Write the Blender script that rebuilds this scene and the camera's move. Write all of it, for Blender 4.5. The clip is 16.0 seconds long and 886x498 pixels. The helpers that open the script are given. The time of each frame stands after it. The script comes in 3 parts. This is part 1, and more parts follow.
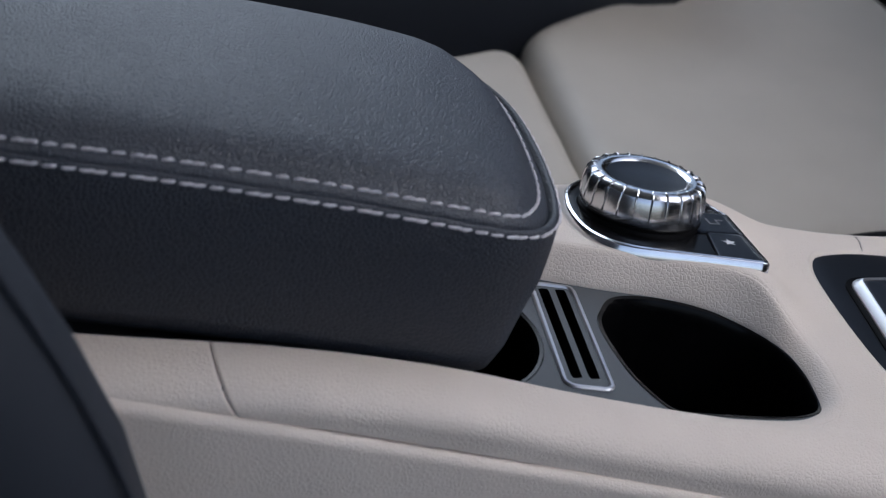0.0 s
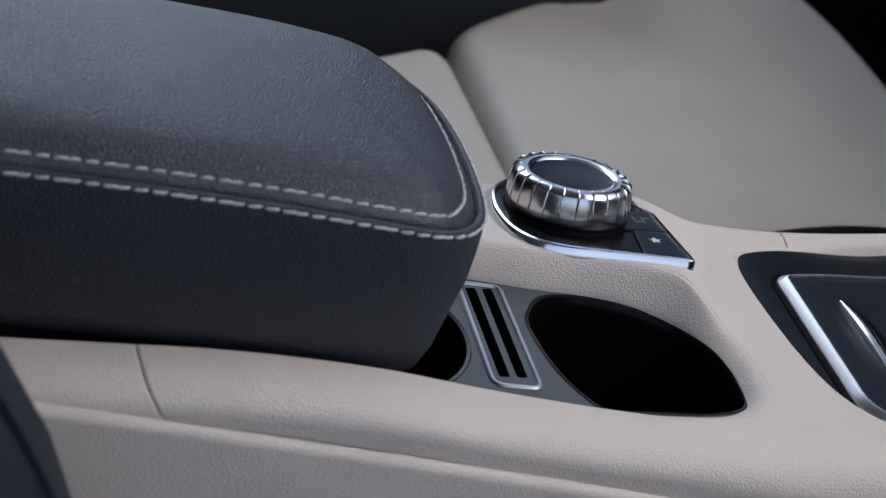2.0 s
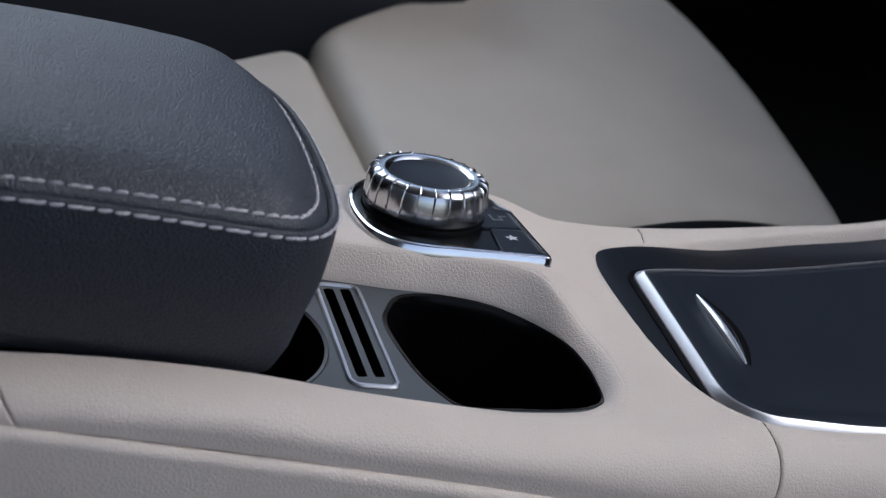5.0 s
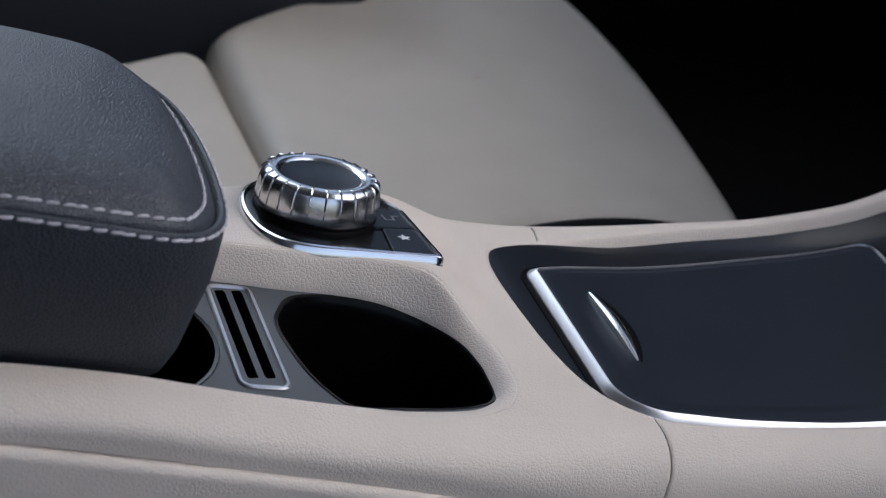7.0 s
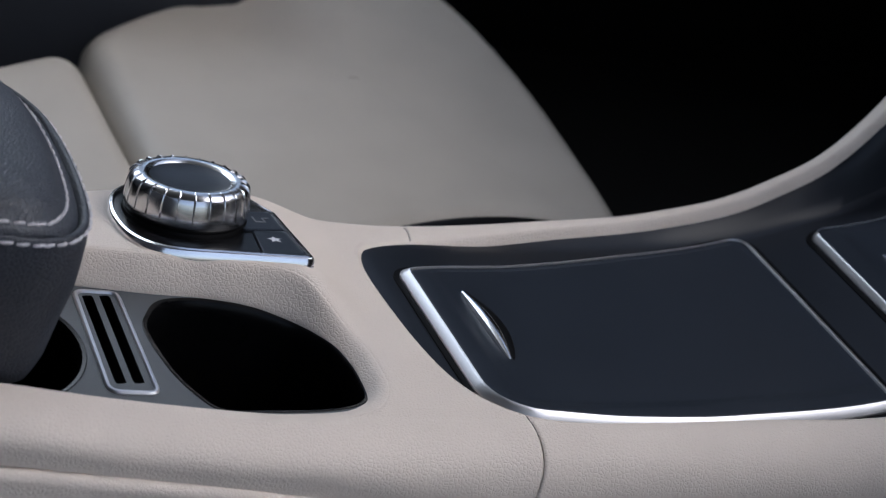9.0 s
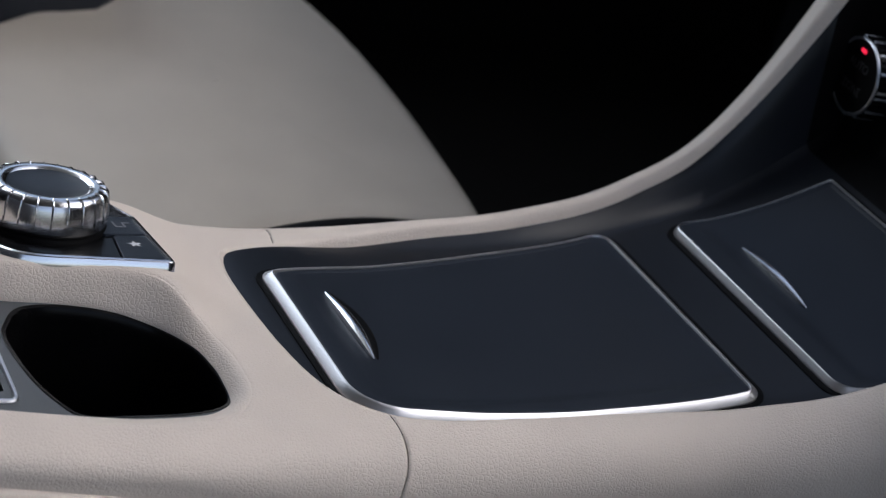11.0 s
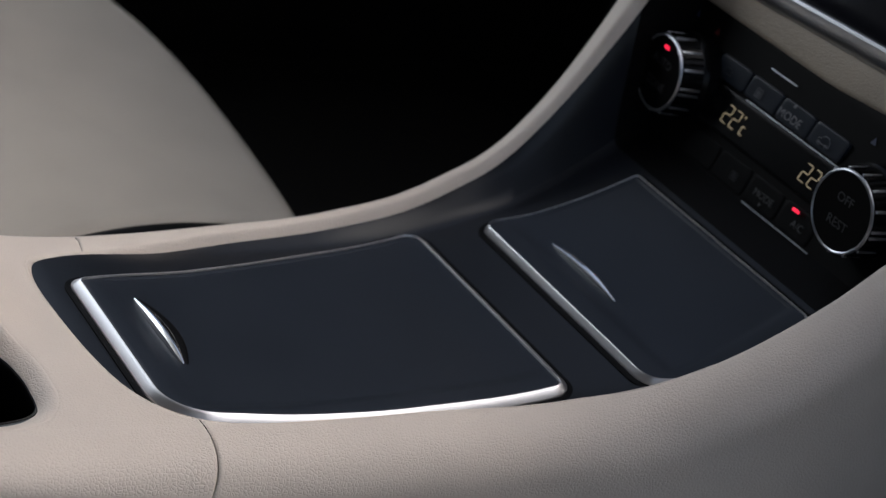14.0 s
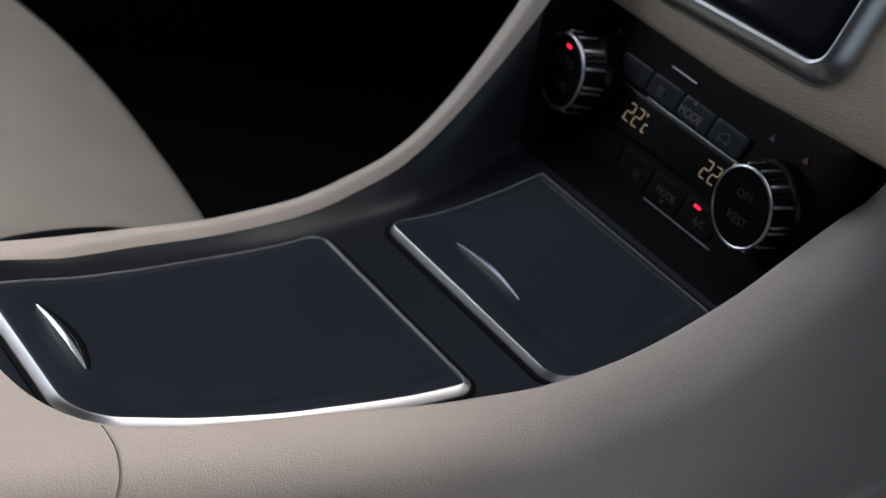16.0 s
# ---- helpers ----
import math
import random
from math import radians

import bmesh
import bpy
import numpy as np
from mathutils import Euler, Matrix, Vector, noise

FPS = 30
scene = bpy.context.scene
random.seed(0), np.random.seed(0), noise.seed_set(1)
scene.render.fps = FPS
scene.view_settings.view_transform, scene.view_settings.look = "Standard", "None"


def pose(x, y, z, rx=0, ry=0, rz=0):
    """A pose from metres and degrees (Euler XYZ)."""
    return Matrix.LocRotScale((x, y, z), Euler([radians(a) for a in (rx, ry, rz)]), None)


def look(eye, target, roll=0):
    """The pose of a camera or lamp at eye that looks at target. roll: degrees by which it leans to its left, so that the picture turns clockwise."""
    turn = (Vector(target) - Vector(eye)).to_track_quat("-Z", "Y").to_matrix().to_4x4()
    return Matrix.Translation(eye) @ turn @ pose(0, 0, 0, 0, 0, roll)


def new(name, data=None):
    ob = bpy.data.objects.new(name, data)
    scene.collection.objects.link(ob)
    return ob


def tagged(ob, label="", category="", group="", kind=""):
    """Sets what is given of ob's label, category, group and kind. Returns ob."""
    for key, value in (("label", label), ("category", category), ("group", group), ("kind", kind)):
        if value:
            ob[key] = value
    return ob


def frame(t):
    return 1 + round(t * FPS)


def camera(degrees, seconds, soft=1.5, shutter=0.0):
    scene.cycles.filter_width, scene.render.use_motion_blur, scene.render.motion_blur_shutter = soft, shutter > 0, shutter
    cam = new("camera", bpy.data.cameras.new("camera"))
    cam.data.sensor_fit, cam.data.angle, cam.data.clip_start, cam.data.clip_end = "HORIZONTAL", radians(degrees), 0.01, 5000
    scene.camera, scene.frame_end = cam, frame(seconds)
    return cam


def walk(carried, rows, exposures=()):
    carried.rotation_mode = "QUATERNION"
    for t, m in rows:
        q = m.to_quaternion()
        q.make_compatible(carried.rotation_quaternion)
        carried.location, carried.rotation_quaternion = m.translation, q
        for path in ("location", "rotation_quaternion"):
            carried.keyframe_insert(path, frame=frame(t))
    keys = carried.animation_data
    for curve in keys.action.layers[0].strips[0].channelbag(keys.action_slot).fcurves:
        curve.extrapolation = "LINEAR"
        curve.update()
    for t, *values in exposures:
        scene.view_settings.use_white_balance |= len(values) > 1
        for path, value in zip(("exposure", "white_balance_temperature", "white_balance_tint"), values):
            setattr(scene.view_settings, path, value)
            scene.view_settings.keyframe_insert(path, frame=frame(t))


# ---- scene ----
# The camera stands beside the open door and pans forward along a car's centre console.
cam = camera(23.71, 16.0, soft=1.2)
cam.data.dof.use_dof = True
cam.data.dof.focus_distance = 0.85
cam.data.dof.aperture_fstop = 14.0
ROWS = [
    (0.0, -0.3227, -0.7342, 0.4066, 60.001, -11.520, -11.665),
    (0.5, -0.3226, -0.7343, 0.4069, 60.081, -11.650, -12.108),
    (1.0, -0.3225, -0.7344, 0.4072, 60.160, -11.752, -12.593),
    (1.5, -0.3221, -0.7344, 0.4075, 60.236, -11.923, -13.039),
    (2.0, -0.3215, -0.7346, 0.4077, 60.339, -12.076, -13.559),
    (2.5, -0.3207, -0.7349, 0.4080, 60.440, -12.196, -14.075),
    (3.0, -0.3195, -0.7353, 0.4083, 60.562, -12.348, -14.622),
    (3.5, -0.3181, -0.7360, 0.4086, 60.684, -12.429, -15.186),
    (4.0, -0.3165, -0.7369, 0.4092, 60.819, -12.561, -15.775),
    (6.5, -0.3063, -0.7422, 0.4132, 61.444, -13.135, -18.645),
    (7.0, -0.3039, -0.7431, 0.4138, 61.590, -13.309, -19.264),
    (7.5, -0.3011, -0.7437, 0.4142, 61.733, -13.439, -19.846),
    (8.0, -0.2982, -0.7442, 0.4143, 61.918, -13.576, -20.583),
    (8.5, -0.2955, -0.7447, 0.4145, 62.112, -13.644, -21.366),
    (9.0, -0.2932, -0.7454, 0.4147, 62.341, -13.818, -22.244),
    (11.5, -0.2858, -0.7515, 0.4170, 63.488, -14.430, -26.615),
    (12.0, -0.2842, -0.7533, 0.4179, 63.705, -14.555, -27.425),
    (12.5, -0.2823, -0.7553, 0.4189, 63.895, -14.667, -28.145),
    (13.0, -0.2803, -0.7576, 0.4203, 64.094, -14.732, -28.910),
    (13.5, -0.2782, -0.7599, 0.4217, 64.257, -14.791, -29.587),
    (14.0, -0.2760, -0.7622, 0.4233, 64.418, -14.848, -30.259),
    (14.5, -0.2738, -0.7645, 0.4249, 64.541, -14.867, -30.802),
    (15.0, -0.2714, -0.7668, 0.4265, 64.668, -14.899, -31.371),
    (15.5, -0.2690, -0.7690, 0.4282, 64.762, -14.910, -31.839),
    (16.0, -0.2666, -0.7712, 0.4298, 64.859, -14.893, -32.287),
]
EXPOSURE = 0.45
walk(cam, [(t, pose(x, y, z, rx, ry, rz)) for t, x, y, z, rx, ry, rz in ROWS],
     [(0.0, EXPOSURE, 5800, 10), (9.0, EXPOSURE, 5950, 10), (16.0, EXPOSURE, 6550, 10)])

# ---- light: a soft overcast sky through the open door, the windows and the windscreen, with one added lamp ----
world = bpy.data.worlds.new("sky")
scene.world = world
world.use_nodes = True
wn = world.node_tree
sky = wn.nodes.new("ShaderNodeTexSky")
sky.sky_type = "NISHITA"
sky.sun_disc = False
sky.sun_elevation = radians(56)
sky.sun_rotation = radians(112)
sky.air_density, sky.dust_density = 1.0, 3.0
pale = wn.nodes.new("ShaderNodeHueSaturation")
pale.inputs["Saturation"].default_value = 0.75
wn.links.new(sky.outputs[0], pale.inputs["Color"])
wn.links.new(pale.outputs[0], wn.nodes["Background"].inputs[0])
wn.nodes["Background"].inputs[1].default_value = 0.15
sun = new("sun", bpy.data.lights.new("sun", "SUN"))
sun.data.energy, sun.data.angle = 0.45, radians(50)
sun.data.color = (1.0, 0.97, 0.94)
# area lamp added in the far window's opening to lift the armrest's sheen
window_light = new("window_light", bpy.data.lights.new("window_light", "AREA"))
window_light.data.shape = "RECTANGLE"
window_light.data.size, window_light.data.size_y = 0.86, 0.66
window_light.data.energy = 4.3
window_light.data.color = (0.93, 0.97, 1.0)
window_light.matrix_world = look((-0.27, 0.99, 0.57), (-0.32, 0.0, 0.50))
sun.matrix_world = look((1.2, -0.5, 2.0), (0.05, -0.07, 0))


# ---- materials ----
def material(name, colour, rough=0.5, metal=0.0, depth=0.16, grain=0.0, size=0.0012, mottle=0.06, coat=0.0, ior=1.5, emit=None, sheen=0.0):
    m = bpy.data.materials.new(name)
    m.use_nodes = True
    nt = m.node_tree
    b = nt.nodes["Principled BSDF"]
    b.inputs["Base Color"].default_value = (*colour, 1)
    b.inputs["Roughness"].default_value = rough
    b.inputs["Metallic"].default_value = metal
    b.inputs["IOR"].default_value = ior
    b.inputs["Coat Weight"].default_value = coat
    b.inputs["Coat Roughness"].default_value = 0.08
    b.inputs["Sheen Weight"].default_value = sheen
    if emit:
        b.inputs["Emission Color"].default_value = (*emit[:3], 1)
        b.inputs["Emission Strength"].default_value = emit[3]
        return m
    tc = nt.nodes.new("ShaderNodeNewGeometry")
    if mottle:
        big = nt.nodes.new("ShaderNodeTexNoise")
        big.inputs["Scale"].default_value = 26.0
        big.inputs["Detail"].default_value = 5.0
        nt.links.new(tc.outputs["Position"], big.inputs["Vector"])
        ramp = nt.nodes.new("ShaderNodeMapRange")
        ramp.inputs[1].default_value, ramp.inputs[2].default_value = 0.3, 0.7
        ramp.inputs[3].default_value, ramp.inputs[4].default_value = 1 - mottle, 1 + mottle
        nt.links.new(big.outputs["Fac"], ramp.inputs[0])
        mul = nt.nodes.new("ShaderNodeVectorMath")
        mul.operation = "SCALE"
        mul.inputs[0].default_value = colour
        nt.links.new(ramp.outputs[0], mul.inputs["Scale"])
        nt.links.new(mul.outputs[0], b.inputs["Base Color"])
        rr = nt.nodes.new("ShaderNodeMapRange")
        rr.inputs[3].default_value, rr.inputs[4].default_value = max(rough - 0.06, 0.02), min(rough + 0.06, 1)
        nt.links.new(big.outputs["Fac"], rr.inputs[0])
        nt.links.new(rr.outputs[0], b.inputs["Roughness"])
    if grain:
        warp = nt.nodes.new("ShaderNodeTexNoise")
        warp.inputs["Scale"].default_value = 0.5 / size
        warp.inputs["Detail"].default_value = 2.0
        nt.links.new(tc.outputs["Position"], warp.inputs["Vector"])
        mixv = nt.nodes.new("ShaderNodeVectorMath")
        mixv.operation = "MULTIPLY_ADD"
        mixv.inputs[1].default_value = (size * 0.7,) * 3
        nt.links.new(warp.outputs["Color"], mixv.inputs[0])
        nt.links.new(tc.outputs["Position"], mixv.inputs[2])
        cell = nt.nodes.new("ShaderNodeTexVoronoi")
        cell.feature = "DISTANCE_TO_EDGE"
        cell.inputs["Scale"].default_value = 1.0 / size
        nt.links.new(mixv.outputs[0], cell.inputs["Vector"])
        fine = nt.nodes.new("ShaderNodeTexNoise")
        fine.inputs["Scale"].default_value = 1.6 / size
        fine.inputs["Detail"].default_value = 4.0
        nt.links.new(tc.outputs["Position"], fine.inputs["Vector"])
        add = nt.nodes.new("ShaderNodeMath")
        add.operation = "MULTIPLY_ADD"
        add.inputs[1].default_value = 0.08
        flat = nt.nodes.new("ShaderNodeMapRange")
        flat.interpolation_type = "SMOOTHSTEP"
        flat.inputs[1].default_value, flat.inputs[2].default_value = 0.0, 0.22
        nt.links.new(cell.outputs["Distance"], flat.inputs[0])
        nt.links.new(fine.outputs["Fac"], add.inputs[0])
        nt.links.new(flat.outputs[0], add.inputs[2])
        bump = nt.nodes.new("ShaderNodeBump")
        bump.inputs["Strength"].default_value = grain
        bump.inputs["Distance"].default_value = size * depth
        nt.links.new(add.outputs[0], bump.inputs["Height"])
        nt.links.new(bump.outputs[0], b.inputs["Normal"])
    return m


BEIGE = material("beige_leather", (0.634, 0.555, 0.484), 0.48, grain=0.5, size=0.0017, mottle=0.03, depth=0.13)
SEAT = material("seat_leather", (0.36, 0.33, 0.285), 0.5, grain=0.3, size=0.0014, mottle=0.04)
NAVY = material("navy_leather", (0.021, 0.0255, 0.0365), 0.50, grain=0.9, size=0.0018, mottle=0.04, depth=0.125, ior=1.62)
NAVYFAR = material("navy_trim", (0.011, 0.014, 0.021), 0.65, grain=0.3, size=0.0015)
THREAD = material("grey_thread", (0.55, 0.53, 0.55), 0.7, grain=0.4, size=0.0005, mottle=0.05)
SATIN = material("soft_black_plastic", (0.0150, 0.0190, 0.0265), 0.36, grain=0.10, size=0.0005, mottle=0.08, ior=1.27)
PAD = material("black_trim_plastic", (0.007, 0.0088, 0.0125), 0.33, grain=0.08, size=0.0006, mottle=0.08, ior=1.34)
TRIM = material("grey_plastic", (0.07, 0.077, 0.084), 0.55, grain=0.2, size=0.0004, mottle=0.05)
BLACK = material("black_plastic", (0.0026, 0.0025, 0.0027), 0.5, mottle=0.1, ior=1.15)
GLOSS = material("piano_black", (0.003, 0.003, 0.0034), 0.24, mottle=0.1, ior=1.2)
CARPET = material("black_carpet", (0.006, 0.005, 0.005), 0.95, grain=0.8, size=0.002)
CHROME = material("satin_chrome", (0.82, 0.82, 0.84), 0.17, metal=1.0, mottle=0.02)
FRAME = material("satin_edging", (0.56, 0.56, 0.58), 0.38, metal=1.0, mottle=0.02)
KNOB = material("satin_metal", (0.70, 0.70, 0.71), 0.21, metal=1.0, mottle=0.03)
SILVER = material("brushed_silver", (0.50, 0.52, 0.56), 0.34, metal=1.0, mottle=0.03)
MARK = material("grey_print", (0.15, 0.15, 0.16), 0.6, mottle=0.0)
WHITE = material("white_print", (0.62, 0.63, 0.65), 0.6, mottle=0.0)
DIM = material("dim_print", (0.030, 0.030, 0.033), 0.6, mottle=0.0)
RED = material("red_indicator", (0.5, 0.01, 0.02), 0.4, emit=(1.0, 0.02, 0.07, 0.9))
REDMARK = material("red_print", (0.12, 0.006, 0.006), 0.5, mottle=0.0)
BLUEMARK = material("blue_print", (0.01, 0.018, 0.06), 0.5, mottle=0.0)
AMBER = material("display_digits", (0.5, 0.4, 0.25), 0.5, emit=(0.85, 0.66, 0.42, 0.17))
# darker, browner beige leather: the dashboard's shade is put into the colour
BEIGE_SHADED = material("shaded_beige_leather", (0.40, 0.335, 0.265), 0.5, grain=0.5, size=0.0016, mottle=0.04, depth=0.13)
LINING = material("grey_headliner", (0.30, 0.29, 0.28), 0.9, grain=0.4, size=0.002)
SCREEN = material("screen_glass", (0.006, 0.006, 0.008), 0.06, mottle=0.0)


# ---- mesh helpers ----
def thing(name, label, category, group="", kind="", at=(0, 0, 0)):
    ob = new(name)
    ob.empty_display_size = 0.02
    ob.location = at
    return tagged(ob, label, category, group, kind)


def mesh(name, verts, faces, mat, parent=None, label="", smooth=True, sharp=0.6):
    me = bpy.data.meshes.new(name)
    me.from_pydata([tuple(v) for v in verts], [], faces)
    bm = bmesh.new()
    bm.from_mesh(me)
    bmesh.ops.remove_doubles(bm, verts=bm.verts, dist=1e-6)
    bmesh.ops.recalc_face_normals(bm, faces=bm.faces)
    for e in bm.edges:
        e.smooth = not (len(e.link_faces) == 2 and e.calc_face_angle(0) > sharp)
    for f in bm.faces:
        f.smooth = smooth
    bm.to_mesh(me)
    bm.free()
    me.materials.append(mat)
    ob = new(name, me)
    if parent:
        ob.parent = parent
        ob.matrix_parent_inverse = Matrix.Translation(-parent.location) if parent.type == "EMPTY" else Matrix.Identity(4)
    if label:
        tagged(ob, label)
    return ob


def grid_faces(n, m, closed=False, flip=False):
    out = []
    for i in range(n - 1):
        for j in range(m if closed else m - 1):
            k = (j + 1) % m
            q = (i * m + j, i * m + k, (i + 1) * m + k, (i + 1) * m + j)
            out.append(q[::-1] if flip else q)
    return out


def loft(rings, closed=True, cap0=False, cap1=False):
    n, m = len(rings), len(rings[0])
    verts = [p for r in rings for p in r]
    faces = grid_faces(n, m, closed)
    if cap0:
        faces.append(tuple(range(m))[::-1])
    if cap1:
        faces.append(tuple(range((n - 1) * m, n * m)))
    return verts, faces


def table(x, pts):
    """A smooth curve through (x, value) knots."""
    xs, ys = [p[0] for p in pts], [p[1] for p in pts]
    x = np.clip(np.asarray(x, float), xs[0], xs[-1])
    d = np.gradient(np.array(ys), np.array(xs))
    i = np.clip(np.searchsorted(xs, x) - 1, 0, len(xs) - 2)
    x0, x1 = np.take(xs, i), np.take(xs, i + 1)
    h = x1 - x0
    s = (x - x0) / h
    return ((2 * s**3 - 3 * s**2 + 1) * np.take(ys, i) + (s**3 - 2 * s**2 + s) * h * np.take(d, i)
            + (-2 * s**3 + 3 * s**2) * np.take(ys, i + 1) + (s**3 - s**2) * h * np.take(d, i + 1))


def smooth01(a, b, v):
    s = np.clip((v - a) / (b - a), 0, 1)
    return s * s * (3 - 2 * s)


def rounded(points, step=6):
    """A closed outline from corners (x, y, radius)."""
    out, n = [], len(points)
    for i in range(n):
        p, a, b = (np.array(points[k % n][:2], float) for k in (i, i - 1, i + 1))
        u, v = (a - p) / np.linalg.norm(a - p), (b - p) / np.linalg.norm(b - p)
        ang = math.acos(np.clip(u @ v, -1, 1))
        r = points[i][2]
        t = r / math.tan(ang / 2)
        c = p + (u + v) / np.linalg.norm(u + v) * (r / math.sin(ang / 2))
        s0, s1 = p + u * t, p + v * t
        a0 = math.atan2(*(s0 - c)[::-1])
        a1 = math.atan2(*(s1 - c)[::-1])
        d = (a1 - a0 + math.pi) % (2 * math.pi) - math.pi
        for k in range(step + 1):
            w = a0 + d * k / step
            out.append((c[0] + r * math.cos(w), c[1] + r * math.sin(w)))
    return np.array(out)


def resample(poly, step, closed=True):
    p = np.array(poly, float)
    if closed:
        p = np.vstack([p, p[:1]])
    s = np.r_[0, np.cumsum(np.linalg.norm(np.diff(p, axis=0), axis=1))]
    n = max(int(round(s[-1] / step)), 3)
    q = np.linspace(0, s[-1], n + 1)
    out = np.stack([np.interp(q, s, p[:, k]) for k in range(p.shape[1])], 1)
    return out[:-1] if closed else out


def spline(points, step, closed=True):
    """A smooth closed or open curve through points."""
    p = np.array(points, float)
    n = len(p)
    out = []
    for i in range(n if closed else n - 1):
        a, b, c, d = (p[(i + k) % n] if closed else p[min(max(i + k, 0), n - 1)] for k in (-1, 0, 1, 2))
        for t in np.linspace(0, 1, 12, endpoint=False):
            out.append(0.5 * (2 * b + (c - a) * t + (2 * a - 5 * b + 4 * c - d) * t**2 + (3 * b - a - 3 * c + d) * t**3))
    if not closed:
        out.append(p[-1])
    return resample(out, step, closed)


def inside_distance(pts, poly):
    """Signed distance to a closed outline, negative inside."""
    p = np.asarray(pts, float)
    a = np.asarray(poly, float)
    b = np.roll(a, -1, 0)
    best = np.full(len(p), 1e9)
    odd = np.zeros(len(p), bool)
    for (ax, ay), (bx, by) in zip(a, b):
        dx, dy = bx - ax, by - ay
        t = np.clip(((p[:, 0] - ax) * dx + (p[:, 1] - ay) * dy) / (dx * dx + dy * dy + 1e-18), 0, 1)
        best = np.minimum(best, np.hypot(p[:, 0] - ax - t * dx, p[:, 1] - ay - t * dy))
        cross = ((ay > p[:, 1]) != (by > p[:, 1]))
        with np.errstate(divide="ignore", invalid="ignore"):
            odd ^= cross & (p[:, 0] < (bx - ax) * (p[:, 1] - ay) / (by - ay) + ax)
    return np.where(odd, -best, best)


def outline_offset(poly, d):
    """The closed outline moved inwards by d."""
    p = np.asarray(poly, float)
    t = np.roll(p, -1, 0) - np.roll(p, 1, 0)
    t /= np.linalg.norm(t, axis=1)[:, None] + 1e-12
    area = np.sum(p[:, 0] * np.roll(p[:, 1], -1) - p[:, 1] * np.roll(p[:, 0], -1))
    n = np.stack([-t[:, 1], t[:, 0]], 1) * (1 if area > 0 else -1)
    return p + n * d


def tube(points, radius, sides=8, closed=False, squash=1.0, up=(0, 0, 1)):
    p = np.array(points, float)
    n = len(p)
    rings = []
    for i in range(n):
        a, b = (p[i - 1], p[(i + 1) % n]) if closed else (p[max(i - 1, 0)], p[min(i + 1, n - 1)])
        t = (b - a) / (np.linalg.norm(b - a) + 1e-12)
        s = np.cross(t, up)
        s /= np.linalg.norm(s) + 1e-12
        u = np.cross(s, t)
        r = radius[i] if np.ndim(radius) else radius
        rings.append([tuple(p[i] + r * (math.cos(k) * s + squash * math.sin(k) * u)) for k in np.linspace(0, 2 * math.pi, sides, endpoint=False)])
    if closed:
        rings.append(rings[0])
    return loft(rings, True, not closed, not closed)


def slab(outline, top, thick, bevel=0.0012, rows=3):
    """A plate over an outline, its top following top(x, y), with a rounded rim."""
    c = outline.mean(0)
    rings = []
    for d, z in ((0.0, -thick), (0.0, -bevel), (bevel * 0.3, -bevel * 0.3), (bevel, 0.0)):
        q = outline_offset(outline, d)
        rings.append([(x, y, top(x, y) + z) for x, y in q])
    q0 = outline_offset(outline, bevel)
    for s in (0.15, 0.3, 0.45, 0.6, 0.75, 0.9, 0.97):
        q = q0 * (1 - s) + c * s
        rings.append([(x, y, top(x, y)) for x, y in q])
    v, f = loft(rings, True, False, True)
    return v, f


def box(cx, cy, cz, sx, sy, sz, bevel=0.0):
    bm = bmesh.new()
    bmesh.ops.create_cube(bm, size=1.0)
    bmesh.ops.scale(bm, vec=(sx, sy, sz), verts=bm.verts)
    if bevel:
        bmesh.ops.bevel(bm, geom=list(bm.edges), offset=bevel, segments=3, profile=0.5, affect="EDGES")
    bmesh.ops.translate(bm, vec=(cx, cy, cz), verts=bm.verts)
    bm.verts.index_update()
    v = [tuple(k.co) for k in bm.verts]
    f = [tuple(k.index for k in q.verts) for q in bm.faces]
    bm.free()
    return v, f


def joined(*pieces):
    v, f = [], []
    for a, b in pieces:
        n = len(v)
        v += list(a)
        f += [tuple(i + n for i in q) for q in b]
    return v, f


# ---- plan of the console: x forward, y to the driver, z up; the knob stands at the origin ----
MID = -0.0756
CUP_Z = -0.0095
NEAR_Z = [(-0.60, 0.015), (-0.25, 0.0135), (-0.16, 0.012), (-0.118, 0.008), (-0.082, 0.002), (-0.025, -0.0045), (0.02, -0.0068), (0.10, -0.0085), (0.20, -0.006), (0.27, -0.002), (0.311, 0.0095), (0.333, 0.0230), (0.3535, 0.0380), (0.3755, 0.0550), (0.405, 0.0805), (0.4456, 0.120), (0.48, 0.18), (0.54, 0.30)]
FAR_Z = [(-0.60, 0.0), (-0.20, -0.004), (0.0, -0.006), (0.10, -0.0125), (0.18, -0.008), (0.24, -0.002), (0.30, 0.015), (0.343, 0.045), (0.367, 0.080), (0.384, 0.114), (0.41, 0.18), (0.44, 0.28)]
PAD_Z = [(0.05, -0.022), (0.078, -0.0125), (0.095, -0.0115), (0.15, -0.0135), (0.20, -0.012), (0.278, -0.0045), (0.309, 0.0040), (0.334, 0.0118), (0.36, 0.0252), (0.386, 0.042), (0.42, 0.064)]
NEAR_Y = [(-0.60, -0.142), (0.05, -0.148), (0.20, -0.156), (0.27, -0.160), (0.311, -0.170), (0.3535, -0.183), (0.40, -0.187), (0.55, -0.19)]
FAR_Y = [(-0.60, 0.005), (-0.06, 0.012), (0.0, 0.022), (0.035, 0.016), (0.06, 0.010), (0.08, 0.0085), (0.12, 0.008), (0.20, 0.009), (0.30, 0.012), (0.45, 0.018)]
